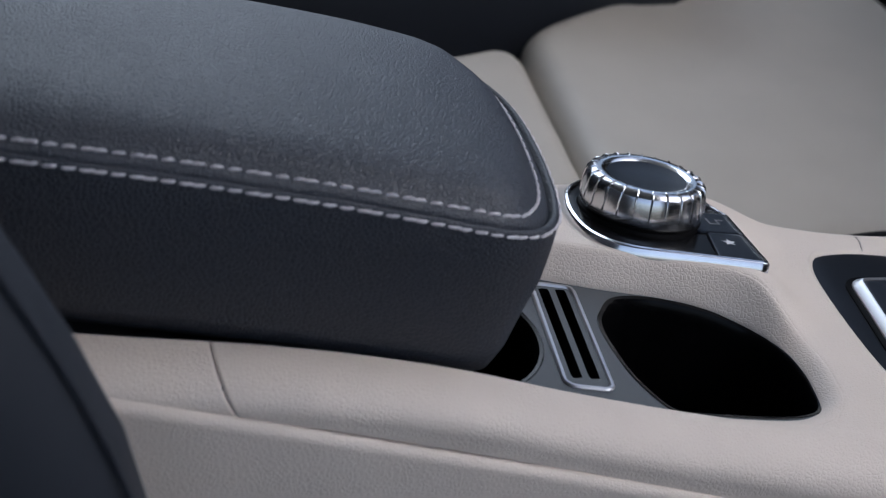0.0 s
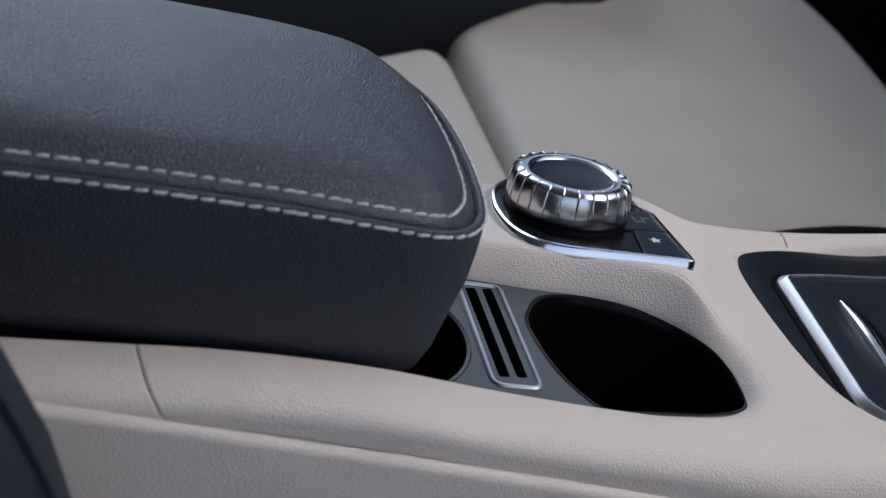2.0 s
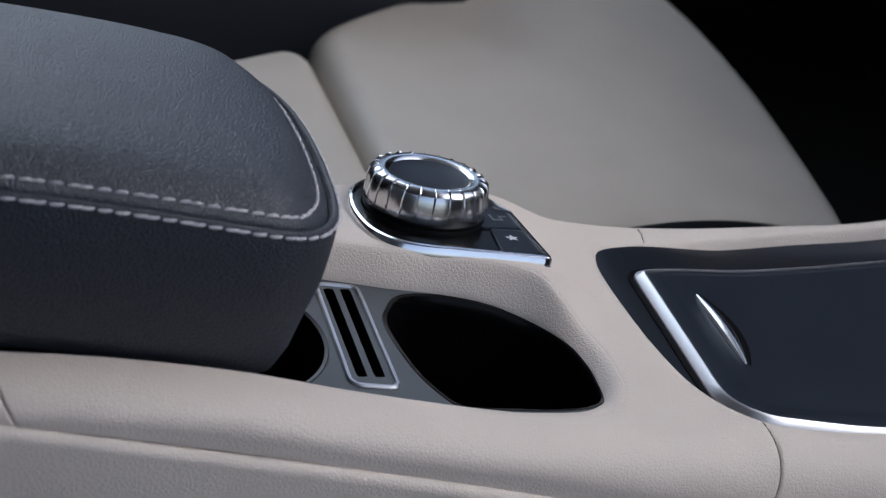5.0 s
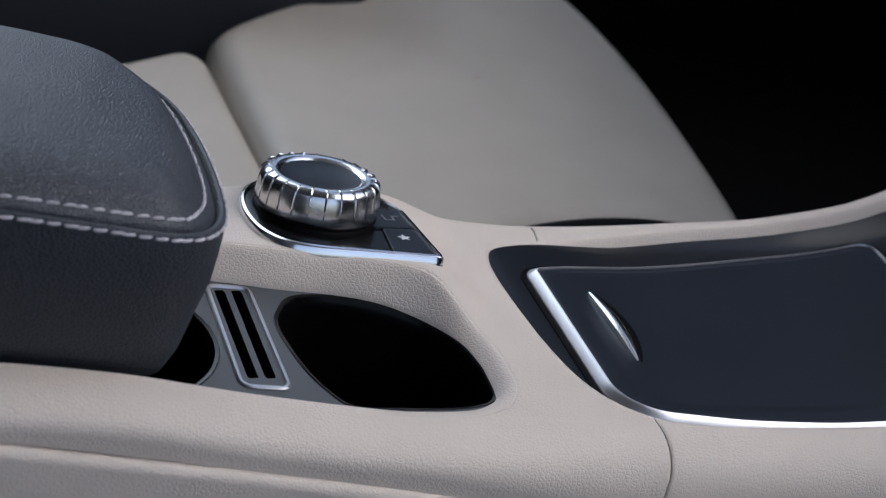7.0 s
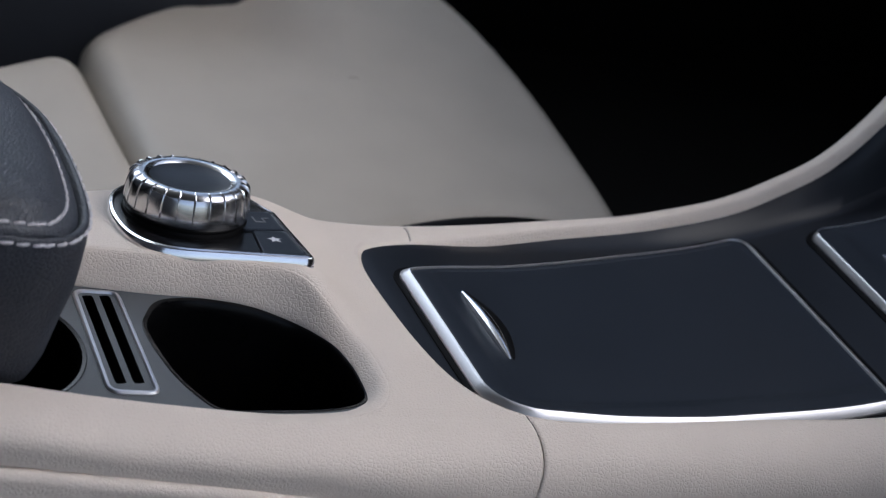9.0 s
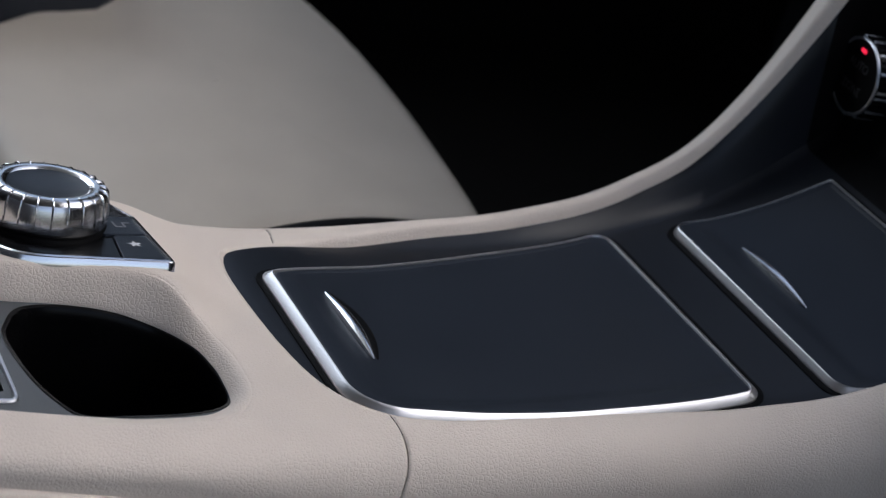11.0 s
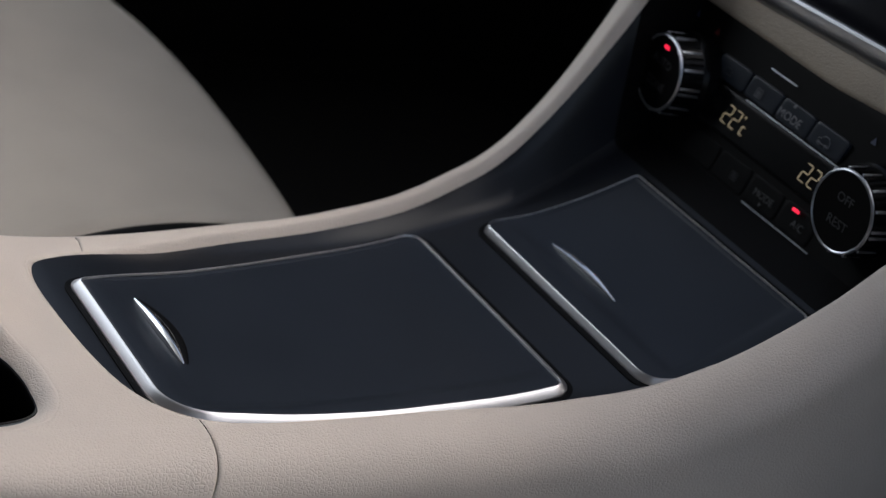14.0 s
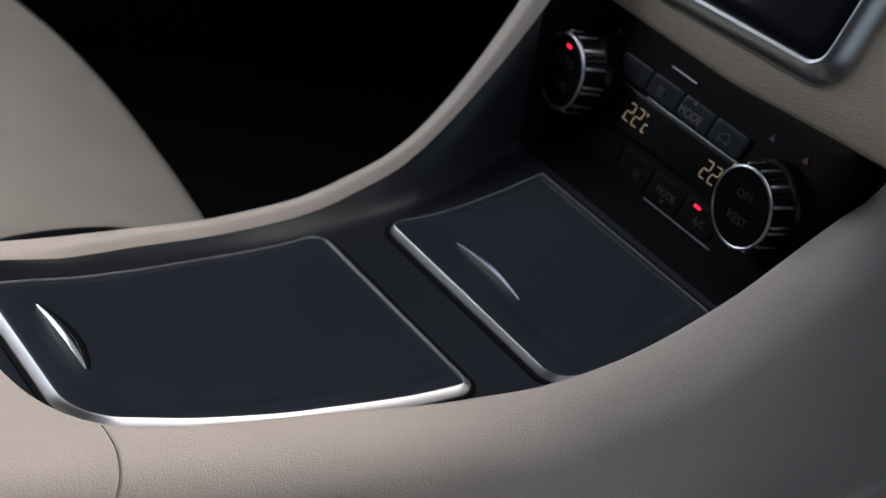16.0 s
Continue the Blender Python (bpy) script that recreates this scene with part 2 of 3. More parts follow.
PAD_OUT = spline([(0.0795, -0.0150), (0.086, -0.0085), (0.108, -0.0050), (0.14, -0.0010), (0.18, 0.0036), (0.22, 0.0060), (0.27, 0.0080), (0.32, 0.0105), (0.36, 0.0132), (0.44, 0.0150), (0.52, 0.0150), (0.55, -0.08), (0.52, -0.186), (0.42, -0.184), (0.355, -0.178), (0.30, -0.162), (0.25, -0.154), (0.16, -0.150), (0.117, -0.1465), (0.096, -0.1365), (0.0840, -0.118), (0.0785, -0.090), (0.0765, -0.055), (0.0768, -0.030)], 0.003)
CUP_OUT = spline([(-0.40, -0.040), (-0.20, -0.042), (-0.10, -0.044), (-0.059, -0.049), (-0.03, -0.0545), (-0.010, -0.0570), (0.0035, -0.0600), (0.018, -0.0640), (0.0303, -0.0712), (0.0397, -0.0848), (0.0430, -0.1000), (0.0430, -0.1110), (0.0415, -0.1225), (0.034, -0.1330), (0.019, -0.1380), (-0.025, -0.1385), (-0.118, -0.137), (-0.25, -0.134), (-0.40, -0.132)], 0.003)


def cup_z(x, y):
    """Height of the cup holder insert, which dips under the rolled leather lip at its front."""
    return CUP_Z - 0.0040 * smooth01(0.002, 0.034, x) * smooth01(-0.138, -0.118, y)


def near_z(x):
    return table(x, NEAR_Z)


def far_z(x):
    return table(x, FAR_Z)


def pad_top(x, y):
    """Height of the black trim panel: flat between the rails, curling up at both sides."""
    z = table(x, PAD_Z)
    far, near = far_z(x) - 0.003, near_z(x) - 0.003
    yf, yn = table(x, FAR_Y), table(x, NEAR_Y)
    a = smooth01(-0.016, 0.0, y - yf)
    b = smooth01(-0.012, 0.0, yn + 0.004 - y)
    return z + a * np.maximum(far - z, 0) + b * np.maximum(near - z, 0) * 0.6


def shell_top(x, y):
    yf, yn = table(x, FAR_Y), table(x, NEAR_Y)
    t = np.clip((y - yn) / (yf - yn), 0, 1)
    z = near_z(x) * (1 - t) + far_z(x) * t
    flat = -0.0011 - 0.1317 * np.clip(y, -0.061, 0.04)
    w = smooth01(0.040, 0.0, np.hypot(np.maximum(x - 0.030, 0), np.maximum(-0.052 - y, 0)))
    z = z * (1 - w) + flat * w
    return z


LIP = 0.0088


def shell_recess(x, y, z, under=0.0009):
    p = np.stack([x, y], 1)
    d = inside_distance(p, CUP_OUT)
    q = np.clip(1 - d / LIP, 0, 1)
    w = 0.55 * (1 - np.sqrt(1 - q * q)) + 0.45 * smooth01(0, 1, q)
    z = z * (1 - w) + np.minimum(z, cup_z(x, y) - 0.0012) * w - under * smooth01(LIP, LIP - 0.0015, d)
    d = inside_distance(p, PAD_OUT)
    w = smooth01(0.0028, -0.0042, d)
    return z * (1 - w) + np.minimum(z, pad_top(x, y) - 0.006) * w - under * smooth01(0.0028, 0.0014, d) * smooth01(0.34, 0.32, x)


SEAM_Z = [(-0.60, 0.022), (-0.233, 0.006), (-0.117, -0.008), (0.0, -0.023), (0.12, -0.042), (0.25, -0.060), (0.36, -0.056), (0.4635, -0.0375), (0.54, -0.012)]


def shell_piece(name, x0, x1, bend0, bend1, parent, lower=True):
    """One leather-covered length of the console: side, shoulder, top and far side."""
    n = int((x1 - x0) / 0.0016) + 2 if x1 < 0.2 and x0 > -0.25 else int((x1 - x0) / 0.003) + 2
    gap = 0.00022
    trim = np.array([0.0003, 0.0006, 0.0009, 0.0013]) / (x1 - x0)
    us = np.sort(np.r_[np.linspace(0, 1, n), trim, 1 - trim])
    n = len(us)
    rows = []
    drop = np.full(n, 0.0)
    edge = np.minimum(us, 1 - us) * (x1 - x0)
    drop = -0.0005 * np.exp(-(edge / 0.0005) ** 2)
    ang = np.linspace(0, math.pi / 2, 9)
    ys_top = np.linspace(0, 1, 118)
    for u, dr in zip(us, drop):
        x = x0 + gap + u * (x1 - x0 - 2 * gap)

        def bent(z):
            return x + bend0(z) * (1 - u) + bend1(z) * u
        yn, yf = float(table(x, NEAR_Y)), float(table(x, FAR_Y))
        zn, zf = float(near_z(x)), float(far_z(x))
        zs = float(table(x, SEAM_Z))
        col = []
        hr = max(zn - zs - 0.004, 0.012)
        wr = 0.024
        rh = min(hr, 0.024)
        for z in np.linspace(zs - 0.004, zn - rh, 8):
            col.append((bent(z), yn - wr - 0.001 * (zn - rh - z) / 0.05 - dr * 0, z))
        col[0] = (col[0][0], col[0][1] + 0.003, col[0][2])
        for a in ang[1:]:
            z = zn - rh + rh * math.sin(a)
            col.append((bent(z), yn - wr * math.cos(a), z))
        yy = yn + (yf - yn) * ys_top
        slant = 0.22 * np.maximum(yy + 0.03, 0) * (max(1 - (x - x0) / 0.05, 0) * (x0 > 0) + max(1 - (x1 - x) / 0.05, 0) * (0 < x1 < 0.2))
        xx = np.array([bent(zn + (zf - zn) * s) for s in ys_top]) + slant
        zz = shell_recess(xx, yy, shell_top(xx, yy))
        col += [(a, b, c) for a, b, c in zip(xx[1:], yy[1:], zz[1:])]
        z0 = zz[-1]
        for a in ang[1:]:
            z = z0 - 0.016 + 0.016 * math.cos(a)
            col.append((bent(z) + slant[-1], yf + 0.014 * math.sin(a), z))
        for z in np.linspace(z0 - 0.03, -0.24, 6):
            col.append((x, yf + 0.014 + 0.004, z))
        if dr < -1e-5:
            col = [(a, b + (-dr if b < MID else dr) * (0 if abs(b - MID) < 0.06 else 1), c + dr) for a, b, c in col]
        rows.append(col)
    v, f = loft(rows, False)
    quads = np.array(v)[np.array(f)]
    mid = quads[:, :, :2].mean(1)
    deep = np.minimum(inside_distance(mid, CUP_OUT) - 0.0012, inside_distance(mid, PAD_OUT) + 0.007)
    top = quads[:, :, 2].min(1) > -0.10
    f = [q for q, d, k in zip(f, deep, top) if d > 0 or not k]
    return mesh(name, v, f, BEIGE, parent, sharp=1.2)


def side_panel(x0, x1, parent):
    """The lower side of the console below the long seam, its top edge rolled in."""
    rows = []
    for x in np.linspace(x0, x1, 120):
        yn = float(table(x, NEAR_Y)) - 0.024
        zs = float(table(x, SEAM_Z))
        col = [(x, yn + 0.008, zs - 0.0024)]
        for a in np.linspace(0.2, math.pi / 2, 6):
            col.append((x, yn + 0.0014 - 0.0048 * math.sin(a), zs - 0.0062 + 0.0045 * math.cos(a)))
        for s in np.linspace(0.08, 1, 14):
            col.append((x, yn - 0.0034 - 0.006 * math.sin(s * 2.2), zs - 0.006 - 0.2 * s))
        rows.append(col)
    v, f = loft(rows, False)
    return mesh("side_panel", v, f, BEIGE, parent, sharp=1.2)


console = thing("centre_console", "beige leather-covered centre console with black trim panel", "console", at=(0.05, MID, -0.25))
zero = lambda z: 0.0
rear_bend = lambda z: 0.003 + 0.016 * min(max((0.030 - z) / 0.032, 0), 1) ** 1.5
front_bend = lambda z: 0.004 - 0.0040 * min(((z + 0.010) / 0.016) ** 2, 1.0)
shell_piece("rear_cover", -0.60, -0.210, zero, rear_bend, console, True)
shell_piece("middle_cover", -0.210, 0.098, rear_bend, front_bend, console, True)
shell_piece("front_cover", 0.098, 0.54, front_bend, zero, console, True)
side_panel(-0.60, 0.54, console)
# the leather rolled down round the cup holder
rings = []
for d in np.r_[LIP, np.linspace(LIP - 0.0008, 0.0, 26)]:
    q = outline_offset(CUP_OUT, -d)
    z = shell_recess(q[:, 0], q[:, 1], shell_top(q[:, 0], q[:, 1]), 0.0) - (0.0004 if d == LIP else 0.0)
    rings.append([(a, b, c) for (a, b), c in zip(q, z)])
rings.append([(a, b, c - 0.004) for a, b, c in rings[-1]])
v1, f1 = loft(rings)
mesh("rolled_lip", v1, f1, BEIGE, console, "rolled leather lip round the cup holder", sharp=1.4)
# the leather edge round the black trim panel
keep = np.where(PAD_OUT[:, 0] < 0.335)[0]
cut = np.argmax(np.diff(keep)) + 1
keep = np.r_[keep[cut:], keep[:cut]]
rings = []
for d in np.r_[0.0030, np.linspace(0.0026, -0.0062, 24)]:
    q = outline_offset(PAD_OUT, -d)[keep]
    z = shell_recess(q[:, 0], q[:, 1], shell_top(q[:, 0], q[:, 1]), 0.0) - (0.0004 if d > 0.0029 else 0.0)
    rings.append([(a, b, c) for (a, b), c in zip(q, z)])
v1, f1 = loft(rings, False)
mesh("trim_edge", v1, f1, BEIGE, console, "leather edge round the black trim panel", sharp=1.4)

# black trim panel that carries the two lids
# past x = 0.39 the panel's shade is put in as a blacker material
for x0, x1, n, name, mat, words in ((0.06, 0.390, 120, "trim_panel", PAD, "matt black trim panel round the lids"), (0.390, 0.425, 16, "trim_panel_shaded", BLACK, "dull black wall behind the ashtray lid")):
    rows = []
    for x in np.linspace(x0, x1, n):
        yy = np.linspace(float(table(x, NEAR_Y)) - 0.002, float(table(x, FAR_Y)) + 0.003, 60)
        rows.append([(x, y, float(pad_top(x, y)) - 0.0015) for y in yy])
    pv, pf = loft(rows, False)
    mesh(name, pv, pf, mat, console, words)


def flat_pad(x, y):
    return float(table(x, PAD_Z))


def lid_part(corners, handle_x, handle_y0, handle_y1, name, label, wide=1.0):
    out = resample(rounded(corners, 10), 0.0025)
    lid = thing(name, label, "storage lid", at=(out[:, 0].mean(), out[:, 1].mean(), flat_pad(out[:, 0].mean(), 0)))
    inner = outline_offset(out, 0.0042)
    c = inner.mean(0)
    x_min, y_min = inner[:, 0].min(), inner[:, 1].min()
    rings = []
    for d, z in ((0.0, -0.0014), (0.0, 0.0014), (0.0003, 0.0021), (0.0010, 0.0024)):
        rings.append([(x, y, flat_pad(x, y) + z) for x, y in outline_offset(inner, d)])
    for k in (0.02, 0.04, 0.06, 0.08, 0.10, 0.12, 0.14, 0.16, 0.18, 0.20, 0.22, 0.25, 0.28, 0.32, 0.4, 0.5, 0.6, 0.7, 0.8, 0.9, 0.97):
        ring = []
        for x, y in outline_offset(inner, 0.0010) * (1 - k) + c * k:
            # a shallow dish that leaves a flat margin along the grip's side and the passenger's side
            dish = float(smooth01(0.0, 1.0, min((x - x_min - 0.0085) / 0.006, (y - y_min - 0.0085) / 0.006, 1.0)))
            ring.append((x, y, flat_pad(x, y) + 0.0024 - 0.0007 * dish))
        rings.append(ring)
    v, f = loft(rings, True, False, True)
    mesh("lid_panel", v, f, SATIN, lid, sharp=1.2)
    rings = []
    for d, z in ((0.0004, -0.003), (0.0, -0.0004), (0.0002, 0.0002), (0.0029, 0.0023), (0.0032, 0.0026), (0.0039, 0.0028), (0.0041, 0.0025), (0.0042, 0.0008)):
        q = outline_offset(out, 0.0042 - (0.0042 - d) * wide)
        rings.append([(x, y, flat_pad(x, y) + z) for x, y in q])
    v, f = loft(rings)
    mesh("chrome_frame", v, f, FRAME, lid, "bright satin chrome edging")
    # a thin black ring outside the edging stands in for the gap's shadow
    rings = []
    for d, z in ((-0.0028, -0.002), (-0.0026, -0.0009), (-0.0010, -0.0008), (0.0008, -0.0009)):
        rings.append([(x, y, flat_pad(x, y) + z) for x, y in outline_offset(out, d + 0.0042 * (1 - wide))])
    v, f = loft(rings)
    mesh("gap_shadow", v, f, BLACK, lid, "black ring painted in for the shadow in the lid gap")
    # crescent grip with its dished recess
    n = 24
    pts, rad = [], []
    for i in range(n + 1):
        s = i / n
        y = handle_y0 + (handle_y1 - handle_y0) * s
        x = handle_x + 0.0016 * math.sin(math.pi * s)
        pts.append((x, y, flat_pad(x, y) + 0.0020))
        rad.append(0.0004 + 0.0026 * math.sin(math.pi * s) ** 0.8)
    v, f = tube(pts, rad, 10, False, 0.9)
    mesh("grip", v, f, CHROME, lid, "slim crescent chrome grip")
    pts = [(a + 0.0018 + 0.0028 * math.sin(math.pi * i / n), b, c - 0.0001) for i, (a, b, c) in enumerate(pts)]
    v, f = tube(pts, [r * 0.9 for r in rad], 10, False, 0.35)
    mesh("grip_recess", v, f, BLACK, lid)
    return lid


lid_part([(0.0905, -0.0285, 0.007), (0.2815, -0.0035, 0.011), (0.2815, -0.1500, 0.008), (0.19, -0.1498, 0.3), (0.0890, -0.1425, 0.026)], 0.1135, -0.0490, -0.1025, "storage_lid", "matt black storage lid with chrome edge on the console")
lid_part([(0.3075, -0.0100, 0.009), (0.3870, -0.0290, 0.006), (0.3870, -0.1770, 0.008), (0.3075, -0.1680, 0.018)], 0.3305, -0.0475, -0.1030, "ashtray_lid", "matt black ashtray lid with chrome edge below the climate panel", 0.36)

# ---- cup holder insert with its slotted grille ----


def plane_with_holes(outer, holes, z):
    bm = bmesh.new()
    for loop in (outer, *holes):
        vs = [bm.verts.new((x, y, z(x, y))) for x, y in loop]
        for a, b in zip(vs, vs[1:] + vs[:1]):
            bm.edges.new((a, b))
    bmesh.ops.triangle_fill(bm, use_beauty=True, use_dissolve=False, edges=list(bm.edges))
    bm.verts.index_update()
    out = [tuple(k.co) for k in bm.verts], [tuple(k.index for k in q.verts) for q in bm.faces]
    bm.free()
    return out


def hole_wall(loop, z, rim, depth, taper):
    rings = []
    c = loop.mean(0)
    for d, dz in ((-0.0026, 0.0001), (-0.0022, 0.0003), (-0.0008, 0.0), (0.0, -0.0012), (0.0004, -0.006)):
        rings.append([(x, y, z(x, y) + dz) for x, y in outline_offset(loop, d)])
    for s in (0.3, 0.6, 1.0):
        rings.append([(c[0] + (x - c[0]) * (1 - taper * s), c[1] + (y - c[1]) * (1 - taper * s), z(x, y) - depth * s) for x, y in loop])
    return loft(rings, True, False, True)


insert = thing("cup_holder", "double cup holder insert in dark grey plastic", "cup holder", at=(-0.05, -0.09, -0.09))
hole_f = spline([(-0.0358, -0.0825), (-0.0318, -0.0705), (-0.0245, -0.0615), (-0.0101, -0.0600), (0.0045, -0.0632), (0.018, -0.0662), (0.0293, -0.0727), (0.0387, -0.0856), (0.0422, -0.1002), (0.0422, -0.1110), (0.0407, -0.1220), (0.0334, -0.1318), (0.0191, -0.1358), (-0.0042, -0.1362), (-0.0205, -0.1352), (-0.0270, -0.1270), (-0.0330, -0.1090)], 0.0015)
hole_r = np.array([(-0.1065 + 0.0395 * math.cos(a), -0.0915 + 0.0400 * math.sin(a)) for a in np.linspace(0, 2 * math.pi, 80, endpoint=False)])
vent_out = resample(rounded([(-0.0600, -0.0525, 0.004), (-0.0418, -0.0542, 0.004), (-0.0436, -0.1262, 0.004), (-0.0632, -0.1245, 0.005)], 6), 0.0015)
slots = []
for dx in (0.0, 0.0070):
    slots.append(resample(rounded([(-0.0570 + dx, -0.0565, 0.0004), (-0.0527 + dx, -0.0565, 0.0004), (-0.0547 + dx, -0.1185, 0.0004), (-0.0590 + dx, -0.1185, 0.0004)], 3), 0.002))
outer = outline_offset(CUP_OUT, -0.003)
v1, f1 = plane_with_holes(outer, [outline_offset(hole_f, -0.0024), outline_offset(hole_r, -0.0024), vent_out], cup_z)
mesh("cup_tray", v1, f1, TRIM, insert, sharp=0.5)
for loop in (hole_f, hole_r):
    v1, f1 = hole_wall(loop, cup_z, 0.001, 0.075, 0.12)
    mesh("cup_well", v1, f1, GLOSS, insert, "deep glossy black cup well")
grille = thing("vent_grille", "slotted grey grille with bright chrome surround between the cup wells", "grille", at=(-0.05, -0.083, CUP_Z))
v1, f1 = plane_with_holes(outline_offset(vent_out, 0.0012), slots, lambda x, y: cup_z(x, y) + 0.0002)
mesh("grille_plate", v1, f1, TRIM, grille)
for loop in slots:
    v1, f1 = loft([[(x, y, cup_z(x, y) + 0.0002 - d) for x, y in loop] for d in (0, 0.006, 0.012)], True, False, True)
    mesh("slot", v1, f1, BLACK, grille, "dark open slot")
rings = []
for d, z in ((-0.0006, -0.001), (-0.0005, 0.0004), (0.0001, 0.0011), (0.0011, 0.0011), (0.0016, 0.0004), (0.0017, -0.001)):
    rings.append([(x, y, cup_z(x, y) + z) for x, y in outline_offset(vent_out, d)])
v1, f1 = loft(rings)
mesh("chrome_surround", v1, f1, FRAME, grille, "thin bright chrome surround")

# ---- rotary controller on its plate, both canted towards the driver ----
CANT = Matrix.Rotation(radians(-7.5), 4, "X")
KX, KY = -0.0026, -0.0078


def canted(name, geo, mat, parent, label="", sharp=0.6):
    v, f = geo
    return mesh(name, [CANT @ Vector(p) for p in v], f, mat, parent, label, sharp=sharp)


def ring_of(profile, n, cx=KX, cy=KY):
    return [[(cx + 0.97 * r * math.cos(a), cy + 0.97 * r * math.sin(a), z) for a in np.linspace(0, 2 * math.pi, n, endpoint=False)] for r, z in profile]


knob_plate = thing("control_plate", "teardrop black control plate with chrome rim and two keys", "control plate", at=(0.01, -0.01, 0))
curve = spline([(0.026, 0.024), (0.012, 0.0285), (-0.010, 0.0275), (-0.027, 0.015), (-0.0345, -0.006), (-0.0349, -0.027), (-0.0305, -0.0395), (-0.0235, -0.0458), (-0.0140, -0.0492), (0.0, -0.0510)], 0.0015, closed=False)
plate_out = resample(list(map(tuple, curve)) + [(0.0372, -0.0553), (0.0385, -0.0545), (0.0382, -0.0060), (0.0365, -0.0020), (0.0300, 0.016)], 0.0015)
canted("plate", slab(outline_offset(plate_out, 0.0016), lambda x, y: 0.0004, 0.004, 0.0006), GLOSS, knob_plate)
rings = []
for d, z in ((-0.0008, -0.003), (-0.0006, 0.0006), (0.0, 0.0015), (0.0011, 0.0018), (0.0016, 0.0010), (0.0017, -0.001)):
    rings.append([(x, y, z) for x, y in outline_offset(plate_out, d)])
canted("chrome_rim", loft(rings), CHROME, knob_plate, "bright chrome rim")
for y0, y1 in ((-0.0525, -0.0262), (-0.0256, -0.0050)):
    q = resample(rounded([(0.0175, y0, 0.001), (0.0362, y0, 0.001), (0.0362, y1, 0.001), (0.0215, y1, 0.001)], 3), 0.002)
    canted("key", slab(q, lambda x, y: 0.0014, 0.001, 0.0004), SATIN, knob_plate, "black push key with a white symbol")
star = []
for k in range(10):
    r = 0.0034 if k % 2 == 0 else 0.0014
    star.append((0.0278 + r * math.sin(k * math.pi / 5), -0.0363 + r * math.cos(k * math.pi / 5), 0.00155))
canted("star_symbol", (star + [(0.0278, -0.0363, 0.0016)], [(k, (k + 1) % 10, 10) for k in range(10)]), WHITE, knob_plate, "white star symbol")
marks = [box(0.0262, -0.0145, 0.0015, 0.0007, 0.0060, 0.0002), box(0.0280, -0.0170, 0.0015, 0.0030, 0.0008, 0.0002), box(0.0302, -0.0150, 0.0015, 0.0007, 0.0050, 0.0002), box(0.0318, -0.0128, 0.0015, 0.0030, 0.0008, 0.0002)]
canted("arrow_symbol", joined(*marks), MARK, knob_plate, "white arrow symbol")

knob = thing("rotary_controller", "ribbed chrome rotary controller with dark dished top", "control knob", at=(0, 0, 0.001))
canted("knob_body", loft(ring_of([(0.0255, 0.0018), (0.0266, 0.0023), (0.0270, 0.0040), (0.0269, 0.0085), (0.0264, 0.0135), (0.0259, 0.0155), (0.0249, 0.0170), (0.0232, 0.0178), (0.0205, 0.0180), (0.0186, 0.0176), (0.0174, 0.0166)], 120)), KNOB, knob, "satin chrome body", sharp=1.2)
canted("knob_cap", loft(ring_of(((0.0176, 0.0168), (0.0145, 0.0161), (0.0090, 0.0157), (0.0030, 0.0155)), 64), True, False, True), SATIN, knob, "dark satin dished cap")
canted("knob_collar", loft(ring_of(((0.0276, 0.0004), (0.0270, 0.0016), (0.0248, 0.0024)), 64), True, False, True), BLACK, knob)
RIBS = 24
rib_pts = [(0.0269, 0.0058), (0.0271, 0.0068), (0.0269, 0.0105), (0.0264, 0.0138), (0.0258, 0.0158), (0.0246, 0.0173), (0.0230, 0.0180), (0.0216, 0.0181)]
v1, f1 = tube([(0.97 * r, 0, z) for r, z in rib_pts], [0.00025, 0.0004, 0.0004, 0.00045, 0.00055, 0.00055, 0.00045, 0.0002], 8, False, 0.9, (0, 1, 0))
rib0 = mesh("rib", v1, f1, CHROME, knob)
for k in range(RIBS):
    r = rib0 if k == 0 else rib0.copy()
    if k:
        scene.collection.objects.link(r)
    r.matrix_basis = CANT @ Matrix.Translation((KX, KY, 0)) @ Matrix.Rotation(0.05 + 2 * math.pi * k / RIBS, 4, "Z")

# ---- armrest ----
armrest = thing("armrest", "dark navy leather armrest with twin grey seams over the console", "armrest", at=(-0.25, MID, 0.01))
ARM_NEAR, ARM_FAR, ARM_FRONT, ARM_REAR = -0.1455, -0.002, -0.0755, -0.62
arm_open = [(ARM_REAR, ARM_NEAR), (-0.40, ARM_NEAR), (-0.20, ARM_NEAR), (-0.125, ARM_NEAR + 0.0005), (-0.100, ARM_NEAR + 0.004), (-0.086, ARM_NEAR + 0.0150), (-0.0785, ARM_NEAR + 0.034), (-0.0755, MID + 0.0), (-0.0775, -0.041), (-0.0870, -0.0200), (-0.104, -0.0070), (-0.132, -0.0020), (-0.20, ARM_FAR), (-0.40, ARM_FAR), (ARM_REAR, ARM_FAR)]
arm_line = spline(arm_open, 0.002, closed=False)
SEAM_H = [(-0.62, 0.088), (-0.40, 0.084), (-0.277, 0.079), (-0.205, 0.0745), (-0.146, 0.069), (-0.11, 0.064), (-0.076, 0.058)]


def arm_normals(line):
    t = np.gradient(line, axis=0)
    t /= np.linalg.norm(t, axis=1)[:, None]
    return np.stack([-t[:, 1], t[:, 0]], 1)


